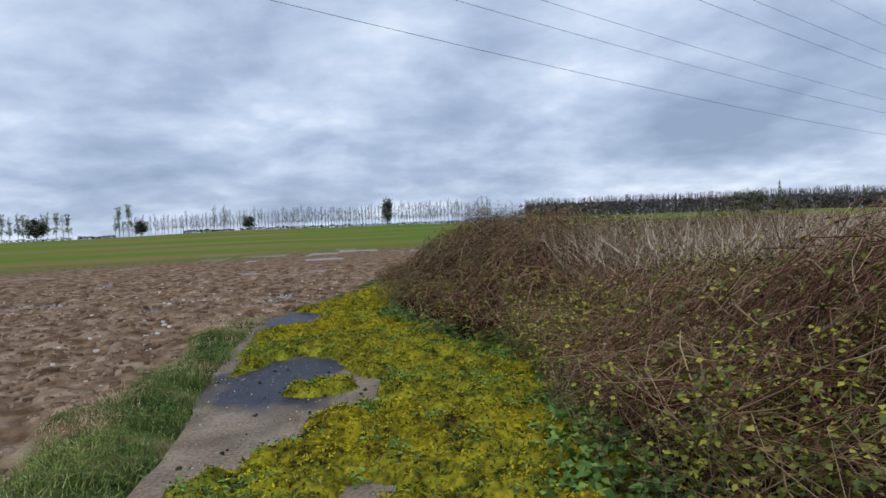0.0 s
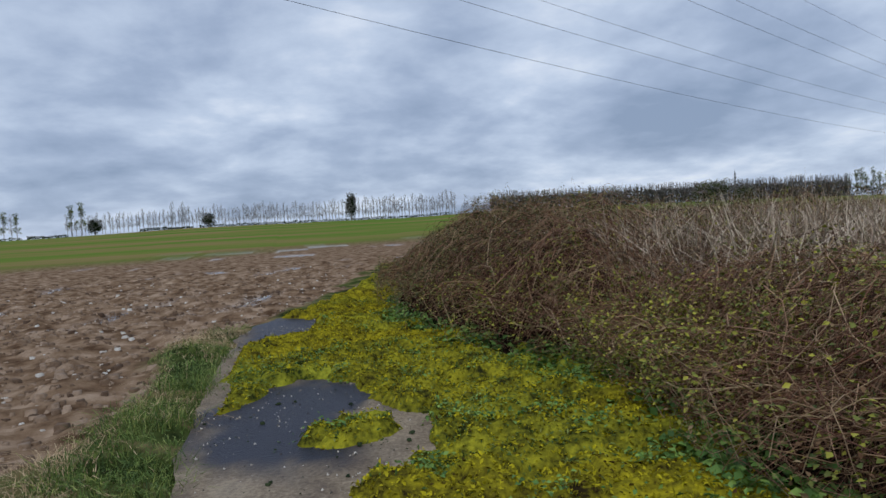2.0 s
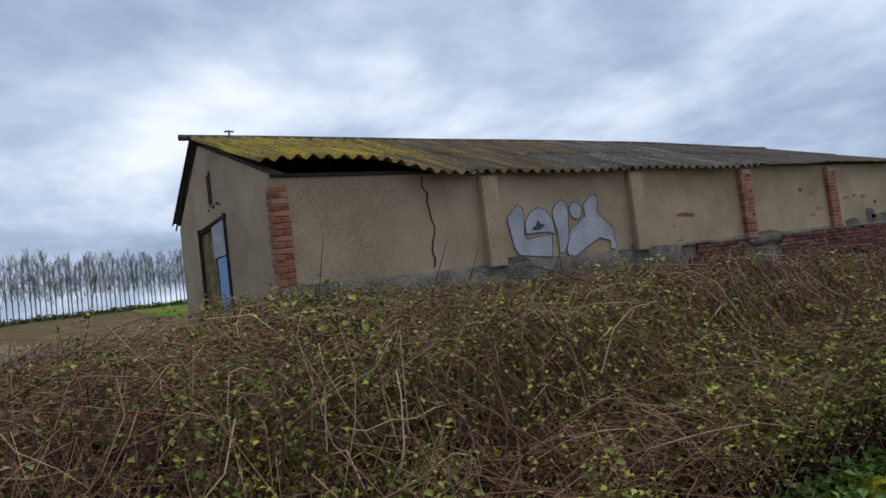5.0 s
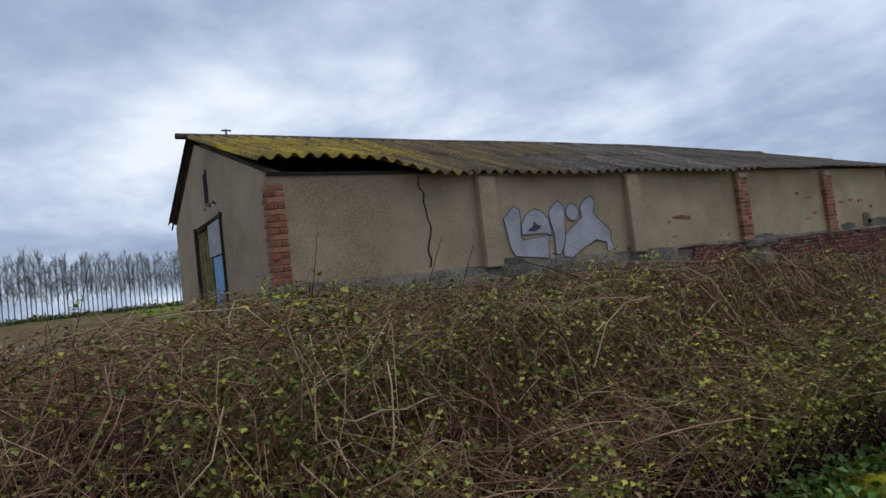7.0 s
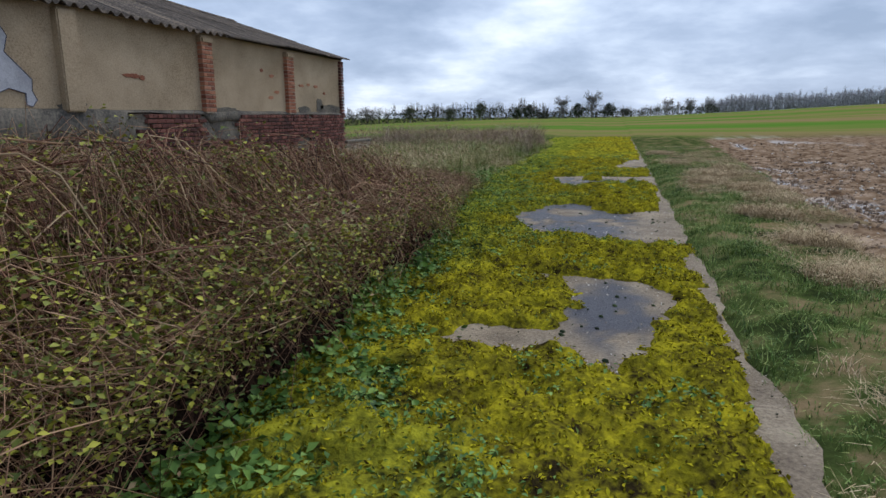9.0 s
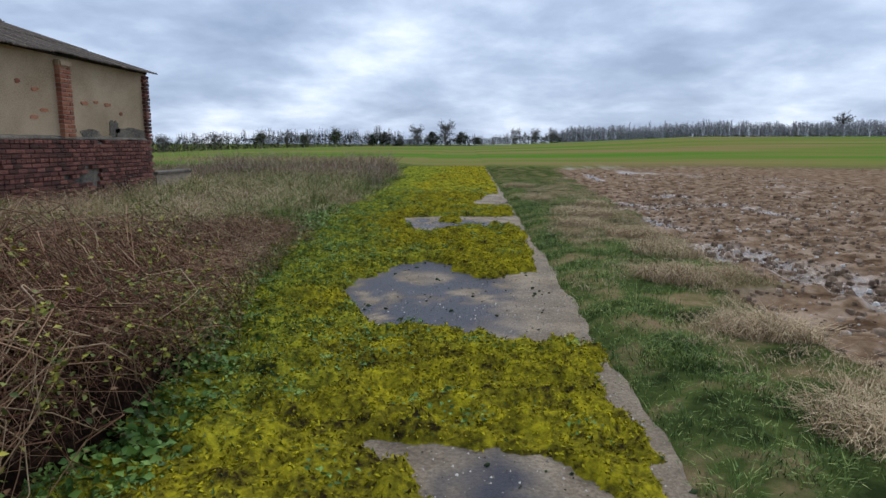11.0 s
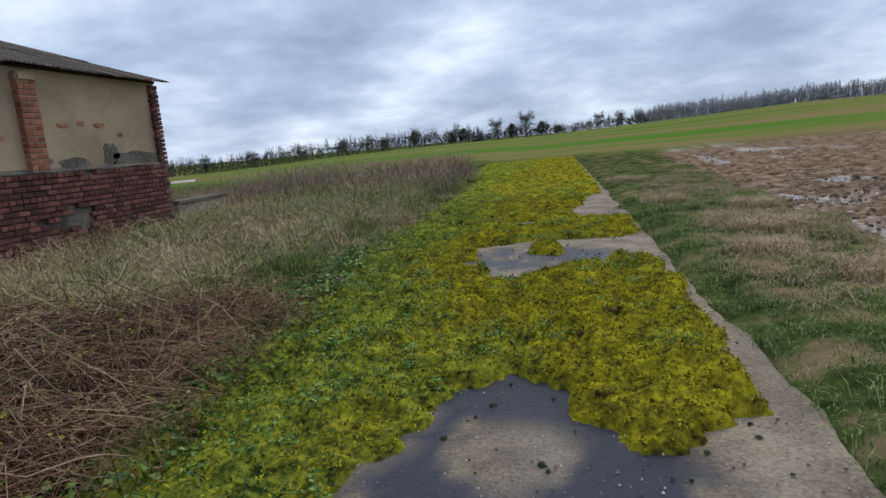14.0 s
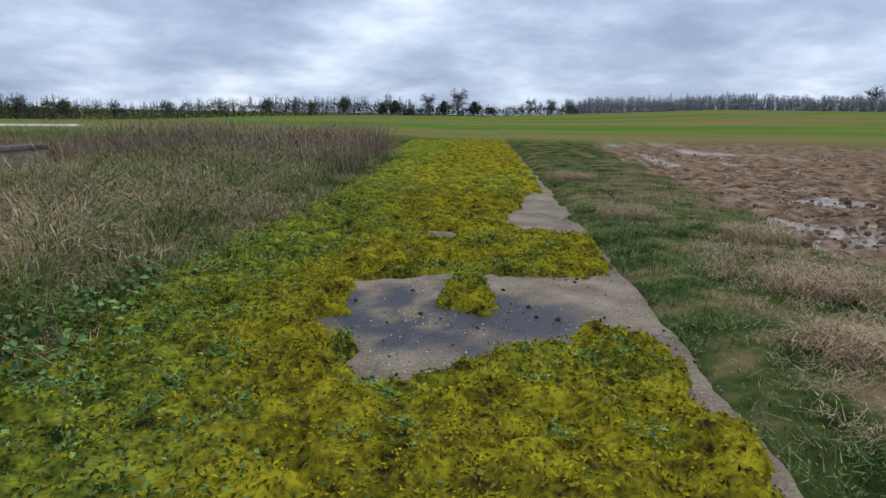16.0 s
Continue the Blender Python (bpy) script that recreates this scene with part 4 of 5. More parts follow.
def weed_stand(n, x0, x1, y0, y1, tall, label, wide=0.009, lean=0.75):
    x, y = scatter(n, x0, x1, y0, y1)
    ok = (x > hedge_edge(y) + 0.3) & ((bramble_top(x, y) < 0.3) | (x > 5.0) | ((y > 3.4) & (y < 5.6))) & (rng.rand(n) < 0.35 + smooth(0.4, 0.6, fbm(x, y, 1.5, 83)))
    x, y = x[ok], y[ok]
    z, _ = ground_height(x, y)
    p = np.stack([x, y, z], 1)
    tagged(new("dead_weeds", blades("dead_weeds", p, tall * (0.35 + 0.7 * rng.rand(len(p)) ** 1.5) * (0.6 + 0.8 * fbm(x, y, 1.1, 84)), DEAD_STEM, rng, wide, lean)), label, "weeds", kind="stuff")


weed_stand(15000, 2.6, 10.5, -31, -20.5, 1.0, "stand of tall brown dead weeds beside the end of the track", 0.014)
weed_stand(2500, 3.6, 7.4, -20, -12, 0.5, "dead brown weed stems among the grass", 0.010)
weed_stand(30000, 3.0, 16, 2.5, 22, 1.05, "grey-brown dead weeds standing behind the brambles", 0.02)
weed_stand(9000, 7.6, 30, 0.4, 5, 0.8, "dead brown weeds standing north of the shed gable", 0.02)
weed_stand(20000, 16, 45, 5, 60, 1.1, "far stand of pinkish-brown dead weeds in the meadow", 0.04)
x, y = scatter(4200, 2.3, 5.2, 3.6, 7.6)
z, _ = ground_height(x, y)
tagged(new("pale_stalks", blades("pale_stalks", np.stack([x, y, z], 1), 0.6 + 0.65 * rng.rand(4200), PALE_CANE, rng, 0.012, 0.8)), "pale bleached stalks leaning out of the brambles", "weeds", kind="stuff")
for name, n, mat, share in (("meadow_straw", 42000, STRAW, 0.6),):
    x, y = scatter(n, 3.5, 30, 3, 40)
    z, _ = ground_height(x, y)
    ok = x > hedge_edge(y) + 1.0
    tagged(new(name, blades(name, np.stack([x, y, z], 1)[ok], 0.5 + 0.5 * rng.rand(ok.sum()), mat, rng, 0.03, 0.9)), "pale dead meadow grass beyond the brambles", "grass", kind="stuff")

# ---- the shed ----
FACE, BACK, NORTH, SOUTH, EAVE, RIDGE_X = 7.58, 13.0, -1.1, -17.2, 2.9, 11.0
SKEW = 0.075
shed = tagged(new("farm_shed"), "long derelict rendered brick farm shed with a mossy corrugated roof", "shed")
shed.location = (FACE, SOUTH, 0)
SHED = np.array([FACE, SOUTH, 0])


def gable_y(x):
    return NORTH + SKEW * (x - FACE)


def shed_bm(name, bm, mat, label="", under=None):
    """A part of the shed, given in world metres."""
    bmesh.ops.translate(bm, verts=bm.verts[:], vec=-Vector(SHED))
    return part(name, from_bm(name, bm, mat), under or shed, label)


def shed_box(name, x0, x1, y0, y1, z0, z1, mat, label="", bevel=0.0, under=None):
    bm = bmesh.new()
    box_bm(bm, x0, x1, y0, y1, z0, z1)
    if bevel:
        bmesh.ops.bevel(bm, geom=bm.edges[:], offset=bevel, segments=2, affect="EDGES")
    return shed_bm(name, bm, mat, label, under)


def prism(bm, outline, a, b):
    """A solid from an outline of (x, z) between two y functions."""
    lo, hi = [bm.verts.new((x, a(x), z)) for x, z in outline], [bm.verts.new((x, b(x), z)) for x, z in outline]
    bm.faces.new(lo), bm.faces.new(hi[::-1])
    for i in range(len(outline)):
        j = (i + 1) % len(outline)
        bm.faces.new((lo[j], lo[i], hi[i], hi[j]))


# long walls, 0.23 thick
bm = bmesh.new()
n_y, n_z = 120, 14
for i in range(n_y + 1):
    for j in range(n_z + 1):
        yy, zz = SOUTH + (NORTH - SOUTH) * i / n_y, 1.38 + (EAVE - 1.38) * j / n_z
        bulge = 0.018 * (float(fbm(yy, zz, 2.5, 91)) - 0.5) + 0.006 * (float(fbm(yy, zz, 0.5, 92)) - 0.5)
        bm.verts.new((FACE + bulge, yy, zz))
bm.verts.ensure_lookup_table()
for i in range(n_y):
    for j in range(n_z):
        a = i * (n_z + 1) + j
        bm.faces.new([bm.verts[k] for k in (a, a + 1, a + n_z + 2, a + n_z + 1)])
for f in bm.faces:
    f.smooth = True
shed_bm("wall_render", bm, RENDER, "stained tan cement render")
shed_box("wall_west", FACE + 0.04, FACE + 0.26, SOUTH, NORTH, -0.05, EAVE - 0.02, MORTAR)
shed_box("wall_east", BACK - 0.23, BACK, SOUTH, -0.95, -0.05, EAVE, RENDER)
# gables with the doorway cut through the north one
DOOR_W, DOOR_E, DOOR_TOP = 9.73, 11.42, 2.68
for name, a, b, cut in (("gable_south", lambda x: SOUTH, lambda x: SOUTH + 0.23, False), ("gable_north", lambda x: gable_y(x) - 0.23, gable_y, True)):
    bm = bmesh.new()
    slope_w, slope_e = (4.12 - EAVE) / (RIDGE_X - FACE), (4.12 - EAVE) / (BACK - RIDGE_X)
    if cut:
        prism(bm, [(FACE, -0.05), (DOOR_W, -0.05), (DOOR_W, EAVE + slope_w * (DOOR_W - FACE)), (FACE, EAVE)], a, b)
        prism(bm, [(DOOR_W, DOOR_TOP), (DOOR_E, DOOR_TOP - 0.06), (DOOR_E, 4.12 - slope_e * (DOOR_E - RIDGE_X)), (RIDGE_X, 4.12), (DOOR_W, EAVE + slope_w * (DOOR_W - FACE))], a, b)
        prism(bm, [(DOOR_E, -0.05), (BACK, -0.05), (BACK, EAVE), (DOOR_E, 4.12 - slope_e * (DOOR_E - RIDGE_X))], a, b)
    else:
        prism(bm, [(FACE, -0.05), (BACK, -0.05), (BACK, EAVE), (RIDGE_X, 3.9), (FACE, EAVE)], a, b)
    shed_bm(name, bm, RENDER, "rendered gable wall")
shed_box("floor", FACE + 0.2, BACK - 0.2, SOUTH + 0.2, NORTH - 0.3, -0.02, 0.02, DARK_WOOD, "earth floor in the dark")


def gable_panel(name, x0, x1, z0, z1, mat, proud, label, under=None, top_drop=0.0):
    bm = bmesh.new()
    prism(bm, [(x0, z0), (x1, z0), (x1, z1 - top_drop), (x0, z1)], lambda x: gable_y(x) + proud - 0.05, lambda x: gable_y(x) + proud)
    return shed_bm(name, bm, mat, label, under)


door = gable_panel("door", DOOR_W + 0.06, 10.55, 2.08, DOOR_TOP - 0.03, DOOR_GREY, 0.02, "upper leaf of a stable door, faded grey", top_drop=0.04)
gable_panel("lower_leaf", DOOR_W + 0.05, 10.30, 0.45, 2.05, DOOR_BLUE, 0.03, "faded blue lower door leaf", door)
for i in range(5):
    gable_panel("door_board", 10.64 + i * 0.15, 10.64 + i * 0.15 + 0.14, 0.4, DOOR_TOP - 0.1 - 0.01 * i, DOOR_BOARD, -0.03 + 0.006 * (i % 3), "yellowed mossy board")
gable_panel("door_frame", DOOR_W, DOOR_W + 0.03, 0.3, DOOR_TOP + 0.05, DARK_WOOD, 0.04, "black timber door post")
gable_panel("door_lintel", DOOR_W - 0.05, DOOR_E + 0.05, DOOR_TOP - 0.03, DOOR_TOP + 0.025, DARK_WOOD, 0.04, "black timber lintel", top_drop=0.06)
gable_panel("door_frame", DOOR_E - 0.03, DOOR_E + 0.02, 0.3, DOOR_TOP, DARK_WOOD, 0.04, "black timber door post")
gable_panel("vent_slot", 10.42, 10.62, 3.0, 3.5, VOID, 0.004, "dark open vent slot in the gable")
gable_panel("vent_frame", 10.38, 10.43, 2.98, 3.54, DARK_WOOD, 0.02, "dark vent frame")
for i in range(7):
    x = 9.95 + i * 0.11
    gable_panel("gable_crack", x, x + 0.12, 2.90 + 0.03 * (i % 3), 2.93 + 0.03 * (i % 2) + 0.012 * (i % 3), VOID, 0.003, "dark crack in the render")

# plinth: damp band of render over exposed bricks
yy = np.linspace(SOUTH, NORTH, 90)
ledge = 1.40 + 0.05 * (fbm(yy, yy * 0, 0.8, 93) - 0.5)
low = np.where(yy > -8.6, 0.9, np.where(yy < -11.9, 1.33, np.where(yy < -10.8, 1.2, 1.35))) + 0.10 * (fbm(yy, yy * 0 + 3, 0.6, 94) - 0.5)
v, f = [], []
for k, (y_, t_, b_) in enumerate(zip(yy, ledge, low)):
    for xo, zo in ((FACE + 0.02, t_ + 0.02), (FACE - 0.06, t_ - 0.03), (FACE - 0.07, b_), (FACE + 0.02, b_ - 0.02)):
        v.append((xo + 0.015 * (float(vnoise(y_, zo, 0.3, 95)) - 0.5) - SHED[0], y_ - SHED[1], zo))
    if k:
        f += [(4 * k - 4 + c, 4 * k + c, 4 * k + (c + 1) % 4, 4 * k - 4 + (c + 1) % 4) for c in range(4)]
part("damp_course", mesh("damp_course", v, f, DAMP, False), shed, "blackened damp ledge of render")
shed_box("plinth_core", FACE - 0.03, FACE + 0.05, SOUTH + 0.01, NORTH - 0.01, -0.05, 1.3, DAMP, "dark mortar core of the plinth")

# ragged black staining over the ledge
def stain(name, y0, y1, z0, z1, seed, mat=None, out=0.013):
    """A thin blotch on the wall face with an uneven outline."""
    k = 26
    a = np.linspace(0, 2 * np.pi, k, endpoint=False)
    r = 0.65 + 0.5 * np.array([float(vnoise(4 * math.cos(q), 4 * math.sin(q), 1.2, seed)) for q in a])
    cy_, cz_ = (y0 + y1) / 2, (z0 + z1) / 2
    bm = bmesh.new()
    ring = [bm.verts.new((FACE - out, cy_ + math.cos(q) * s_ * (y1 - y0) / 2, cz_ + math.sin(q) * s_ * (z1 - z0) / 2)) for q, s_ in zip(a, r)]
    back = [bm.verts.new((FACE + 0.03, w.co.y, w.co.z)) for w in ring]
    bm.faces.new(ring)
    for i in range(k):
        bm.faces.new((ring[i], ring[(i + 1) % k], back[(i + 1) % k], back[i]))
    return shed_bm(name, bm, mat or DAMP, "dark damp stain on the render")


for i, (a, b, c, d) in enumerate(((-17.1, -15.6, 1.34, 1.62), (-15.9, -15.5, 1.36, 1.75), (-15.2, -14.5, 1.36, 1.56), (-12.0, -10.9, 1.34, 1.5), (-14.4, -13.9, 1.36, 1.62), (-8.0, -7.4, 1.36, 1.52), (-5.2, -4.3, 1.36, 1.5))):
    stain("damp_stain", a, b, c, d, i)

# pilasters
PILASTERS = (-4.3, -7.5, -10.7, -13.9)
for i, y in enumerate(PILASTERS):
    if i < 2:
        p_ = shed_box("pilaster", FACE - 0.12, FACE + 0.03, y - 0.34, y, 1.36, EAVE - 0.12, RENDER, "rendered pilaster", 0.02)
    else:
        p_ = shed_box("pilaster", FACE - 0.09, FACE + 0.03, y - 0.33, y - 0.02, 1.36, EAVE - 0.16, MORTAR, "pilaster with its render fallen off")
        shed_box("pilaster_cap", FACE - 0.13, FACE + 0.03, y - 0.35, y + 0.01, EAVE - 0.26, EAVE - 0.12, RENDER, "last patch of render", 0.03)

# the long crack
s = np.linspace(0, 1, 22)
jag = np.array([0.09 * (float(vnoise(k, 0, 0.09, 96)) - 0.5) + 0.10 * (float(vnoise(k, 0, 0.5, 97)) - 0.5) for k in s])
bm = bmesh.new()
for k in range(21):
    y_a, y_b = -3.36 + jag[k] - 0.10 * s[k], -3.36 + jag[k + 1] - 0.10 * s[k + 1]
    w_ = 0.004 + 0.008 * float(vnoise(k, 0, 3, 98))
    z_a, z_b = 2.82 - 1.36 * s[k], 2.82 - 1.36 * s[k + 1]
    q = [bm.verts.new(c) for c in ((FACE - 0.014, y_a - w_, z_a), (FACE - 0.014, y_a + w_, z_a), (FACE - 0.014, y_b + w_, z_b), (FACE - 0.014, y_b - w_, z_b))]
    r_ = [bm.verts.new((FACE + 0.02, c.co.y, c.co.z)) for c in q]
    bm.faces.new(q)
    for a, b in ((0, 1), (1, 2), (2, 3), (3, 0)):
        bm.faces.new((q[a], q[b], r_[b], r_[a]))
shed_bm("wall_crack", bm, VOID, "long jagged crack down the render")
for y, z, w_ in ((-8.9, 1.95, 0.30), (-9.15, 1.93, 0.12), (-13.2, 1.72, 0.2), (-13.3, 2.2, 0.16), (-14.7, 2.05, 0.22), (-15.1, 2.09, 0.14), (-15.5, 2.06, 0.2), (-16.0, 1.9, 0.1), (-13.5, 1.85, 0.18), (-12.9, 2.3, 0.1)):
    stain("spalled_render", y - w_ * 0.8, y + w_ * 0.5, z - 0.04, z + 0.04, int(-y * 10), BRICK, 0.014)

# silver graffiti: plain shapes
from mathutils.geometry import tessellate_polygon


def blob(name, outline, mat, out, under):
    bm = bmesh.new()
    ring = [bm.verts.new((FACE - out, y, z)) for y, z in outline]
    back = [bm.verts.new((FACE + 0.01, y, z)) for y, z in outline]
    for tri in tessellate_polygon([[Vector((y, z, 0)) for y, z in outline]]):
        bm.faces.new([ring[q] for q in tri])
    for i in range(len(ring)):
        j = (i + 1) % len(ring)
        bm.faces.new((ring[i], ring[j], back[j], back[i]))
    bmesh.ops.recalc_face_normals(bm, faces=bm.faces[:])
    bmesh.ops.split_edges(bm, edges=[e for e in bm.edges if e.calc_face_angle(0.0) > 0.5])
    return shed_bm(name, bm, mat, "", under)


def arc(cy_, cz_, ry_, rz_, a0, a1, n=10):
    return [(cy_ + ry_ * math.cos(radians(a0 + (a1 - a0) * i / n)), cz_ + rz_ * math.sin(radians(a0 + (a1 - a0) * i / n))) for i in range(n + 1)]


graffiti = None
SHAPES = [
    [(-4.79, 2.11), (-4.91, 2.22), (-5.02, 2.31), (-5.12, 2.24), (-5.12, 2.12), (-5.09, 1.8), (-5.14, 1.75), (-5.67, 1.8), (-5.61, 1.42), (-4.95, 1.5), (-4.87, 1.62), (-4.82, 1.9)],
    [(-5.12, 1.83), (-5.13, 2.0), (-5.25, 2.17), (-5.43, 2.25), (-5.58, 2.2), (-5.7, 2.05), (-5.73, 1.79), (-5.58, 1.84)],
    [(-5.72, 2.18), (-5.8, 2.28), (-5.93, 2.36), (-6.04, 2.29), (-6.06, 2.16), (-6.01, 1.69), (-5.88, 1.47), (-5.78, 1.47), (-5.78, 1.83), (-5.73, 2.02)],
    arc(-6.23, 2.16, 0.14, 0.15, 0, 350, 12),
    [(-5.95, 1.42), (-5.93, 1.5), (-6.04, 1.81), (-6.35, 2.01), (-6.43, 2.06), (-6.41, 2.24), (-6.55, 2.38), (-6.71, 2.42), (-6.77, 2.32), (-6.7, 2.12), (-7.06, 1.79), (-7.04, 1.64), (-7.1, 1.52), (-7.02, 1.43), (-6.93, 1.45), (-6.94, 1.6), (-6.7, 1.66), (-6.4, 1.54), (-6.12, 1.39)],
]
for i, o in enumerate(SHAPES):
    if graffiti is None:
        graffiti = blob("graffiti", o, SPRAY, 0.013, shed)
        tagged(graffiti, "faded silver spray-painted graffiti on the render")
    else:
        blob("letter_shape", o, SPRAY, 0.013 + 0.0015 * i, graffiti)
    loop = np.array([(FACE - 0.014 - 0.0015 * i, q[0], q[1]) for q in o + o[:1]]) - SHED
    part("letter_outline", tubes("letter_outline", np.stack([loop[:-1], loop[1:]], 1), 0.006, SPRAY_DARK, 4), graffiti, "thin dark outline")
blob("star", [(-5.23, 1.9), (-5.34, 1.95), (-5.39, 2.04), (-5.44, 1.98), (-5.53, 1.96), (-5.47, 1.91), (-5.39, 1.88), (-5.29, 1.89)], SPRAY_DARK, 0.024, graffiti)

# bricks: corner quoins, stripped pilasters and the plinth
def brick_mesh(long, mat):
    bm = bmesh.new()
    box_bm(bm, -0.05, 0.055, -long / 2, long / 2, -0.0325, 0.0325)
    bmesh.ops.bevel(bm, geom=[e for e in bm.edges if all(w.co.x < 0 for w in e.verts)], offset=0.007, segments=1, affect="EDGES")
    return from_bm("brick", bm, mat)


RED = {k: brick_mesh(k, BRICK) for k in (0.215, 0.105, 0.16)}
SOOT = {k: brick_mesh(k, BRICK_DARK) for k in (0.215, 0.105)}
brick_rng = random.Random(5)


def brick(me, x, y, z, parent=shed, turn=0.0):
    ob = new("brick", me)
    ob.parent = parent
    ob.matrix_basis = pose(x - SHED[0] + brick_rng.uniform(-0.005, 0.005), y - SHED[1], z - SHED[2], brick_rng.uniform(-1, 1), 0, turn + brick_rng.uniform(-1.5, 1.5))
    return ob


COURSE = 0.082
for y in (-10.7, -13.9):
    for c in range(16):
        z = 1.42 + c * COURSE
        if z > EAVE - 0.2:
            break
        for dy, k in (((0.11, 0.215), (0.275, 0.105)) if c % 2 else ((0.06, 0.105), (0.225, 0.215))):
            brick(RED[k], FACE - 0.052, y - dy - 0.005, z)
for c in range(18):
    z = 1.3 + c * COURSE
    if z > 2.78:
        break
    for dy, k in (((0.12, 0.215),) if c % 2 else ((0.065, 0.105), (0.18, 0.105))):
        brick(RED[k], FACE + 0.034, NORTH - dy + 0.005, z)
    brick(RED[0.16], FACE + (0.10 if c % 2 else 0.05), NORTH - 0.032, z, turn=-90 + math.degrees(math.atan(SKEW)))
for c in range(19):
    z = 1.38 + c * COURSE
    if z > 2.84:
        break
    brick(SOOT[0.215], FACE - 0.02, SOUTH + 0.13 - (0.02 if c % 2 else 0), z)
    brick(SOOT[0.105], FACE + 0.02, SOUTH - 0.0, z, turn=90)
for c in range(16):
    z = 1.30 - c * COURSE
    y = SOUTH + 0.06 + (0.11 if c % 2 else 0.0)
    while y < -8.9:
        hole = float(fbm(y, z * 2, 0.9, 99)) > 0.74
        if not hole and not (-11.9 < y < -10.9 and z > 0.85) and z > 0.1 and (y < -11.9 or z < 1.12 or -10.7 < y < -9.2):
            k = 0.105 if c % 4 == 0 else 0.215
            brick(SOOT[k], FACE - 0.045 + 0.02 * (float(vnoise(y, z, 0.4, 100)) - 0.5), y + k / 2, z)
            y += k + 0.012
        else:
            y += 0.227
# stub of a fallen yard wall
stub = tagged(new("wall_stub"), "low dark brick stub of a fallen yard wall", "wall")
stub.location = (FACE, -18.3, 0)
box("core", 0.0, 0.25, -0.95, 0.9, -0.05, 0.52, MORTAR, stub, "rubble core")
box("coping", -0.04, 0.29, -0.98, 0.92, 0.52, 0.60, DAMP, stub, "dark concrete coping", 0.015)

# ---- corrugated roof ----
def roof_x(k, east):
    return RIDGE_X + (BACK + 0.25 - RIDGE_X) * k if east else RIDGE_X + (FACE - 0.22 - RIDGE_X) * k


def ridge_z(y):
    return float(np.interp(y, [-17.6, -11.4, -0.5], [4.0, 4.16, 4.21])) + 0.03 * (float(vnoise(y, 0, 1.7, 101)) - 0.5)


def eave_z(y):
    sag = 0.26 * math.exp(-(((y + 1.9) / 1.35) ** 4)) + 0.04 * (float(vnoise(y, 0, 1.1, 102)) - 0.5)
    return 2.76 + 0.06 * float(smooth(-9, -16, y)) + sag


def sheet(y0, y1, pitch, k0, k1, mat, east=False, lift=0.0, tag=""):
    """One corrugated sheet between two shares of the slope."""
    per, rows = 6, 7
    ny = max(6, int((y1 - y0) / pitch * per))
    ys = np.linspace(y0, y1, ny + 1)
    v = []
    for layer in (0.0, -0.008):
        for j in range(rows):
            k = k0 + (k1 - k0) * j / (rows - 1)
            for y in ys:
                yy_ = y + (SKEW * (RIDGE_X - FACE) * (1 - k) * smooth(-6, -1.3, y) if not east else SKEW * (RIDGE_X - FACE + 2 * k) * smooth(-6, -1.3, y))
                z = ridge_z(y) + (eave_z(y) - ridge_z(y)) * k + 0.036 * pitch / 0.2 * math.cos(2 * math.pi * y / pitch) + lift * (1 - (k - k0) / (k1 - k0))
                v.append((roof_x(k, east) - SHED[0], float(yy_) - SHED[1], z + layer + 0.06))
    w_ = ny + 1
    f = []
    for j in range(rows - 1):
        for i in range(ny):
            a = j * w_ + i
            f.append((a, a + 1, a + w_ + 1, a + w_))
            b = a + rows * w_
            f.append((b, b + w_, b + w_ + 1, b + 1))
    for i in range(ny):
        a = (rows - 1) * w_ + i
        f.append((a, a + 1, a + 1 + rows * w_, a + rows * w_))
    return part("roof_sheet", mesh("roof_sheet", v, f, mat, False), shed, tag)


y = NORTH + 0.12
i = 0
while y > -17.3:
    w_ = 1.05
    fine_part = y < -11.2
    y2 = max(y - w_, -17.42)
    for k0, k1, lift in ((0.0, 0.54, 0.0), (0.5, 1.0 + 0.012 * ((i * 7) % 3 - 1), -0.012)):
        mossy = y > -2.4 - 1.2 * (k0 < 0.2)
        skin = SHEET_MOSSY if mossy else SHEET_OLIVE if y > -6.2 - 1.6 * (k0 < 0.2) else SHEET_GREY
        sheet(y2 - 0.03, y, 0.075 if fine_part else 0.21, k0, k1, skin, False, lift - 0.006 * (i % 2), "corrugated sheet yellow with moss" if mossy else "grey weathered corrugated sheet")
    sheet(y2 - 0.03, y, 0.21, 0.0, 1.0, SHEET_GREY, True, 0, "grey weathered corrugated sheet")
    y, i = y2, i + 1
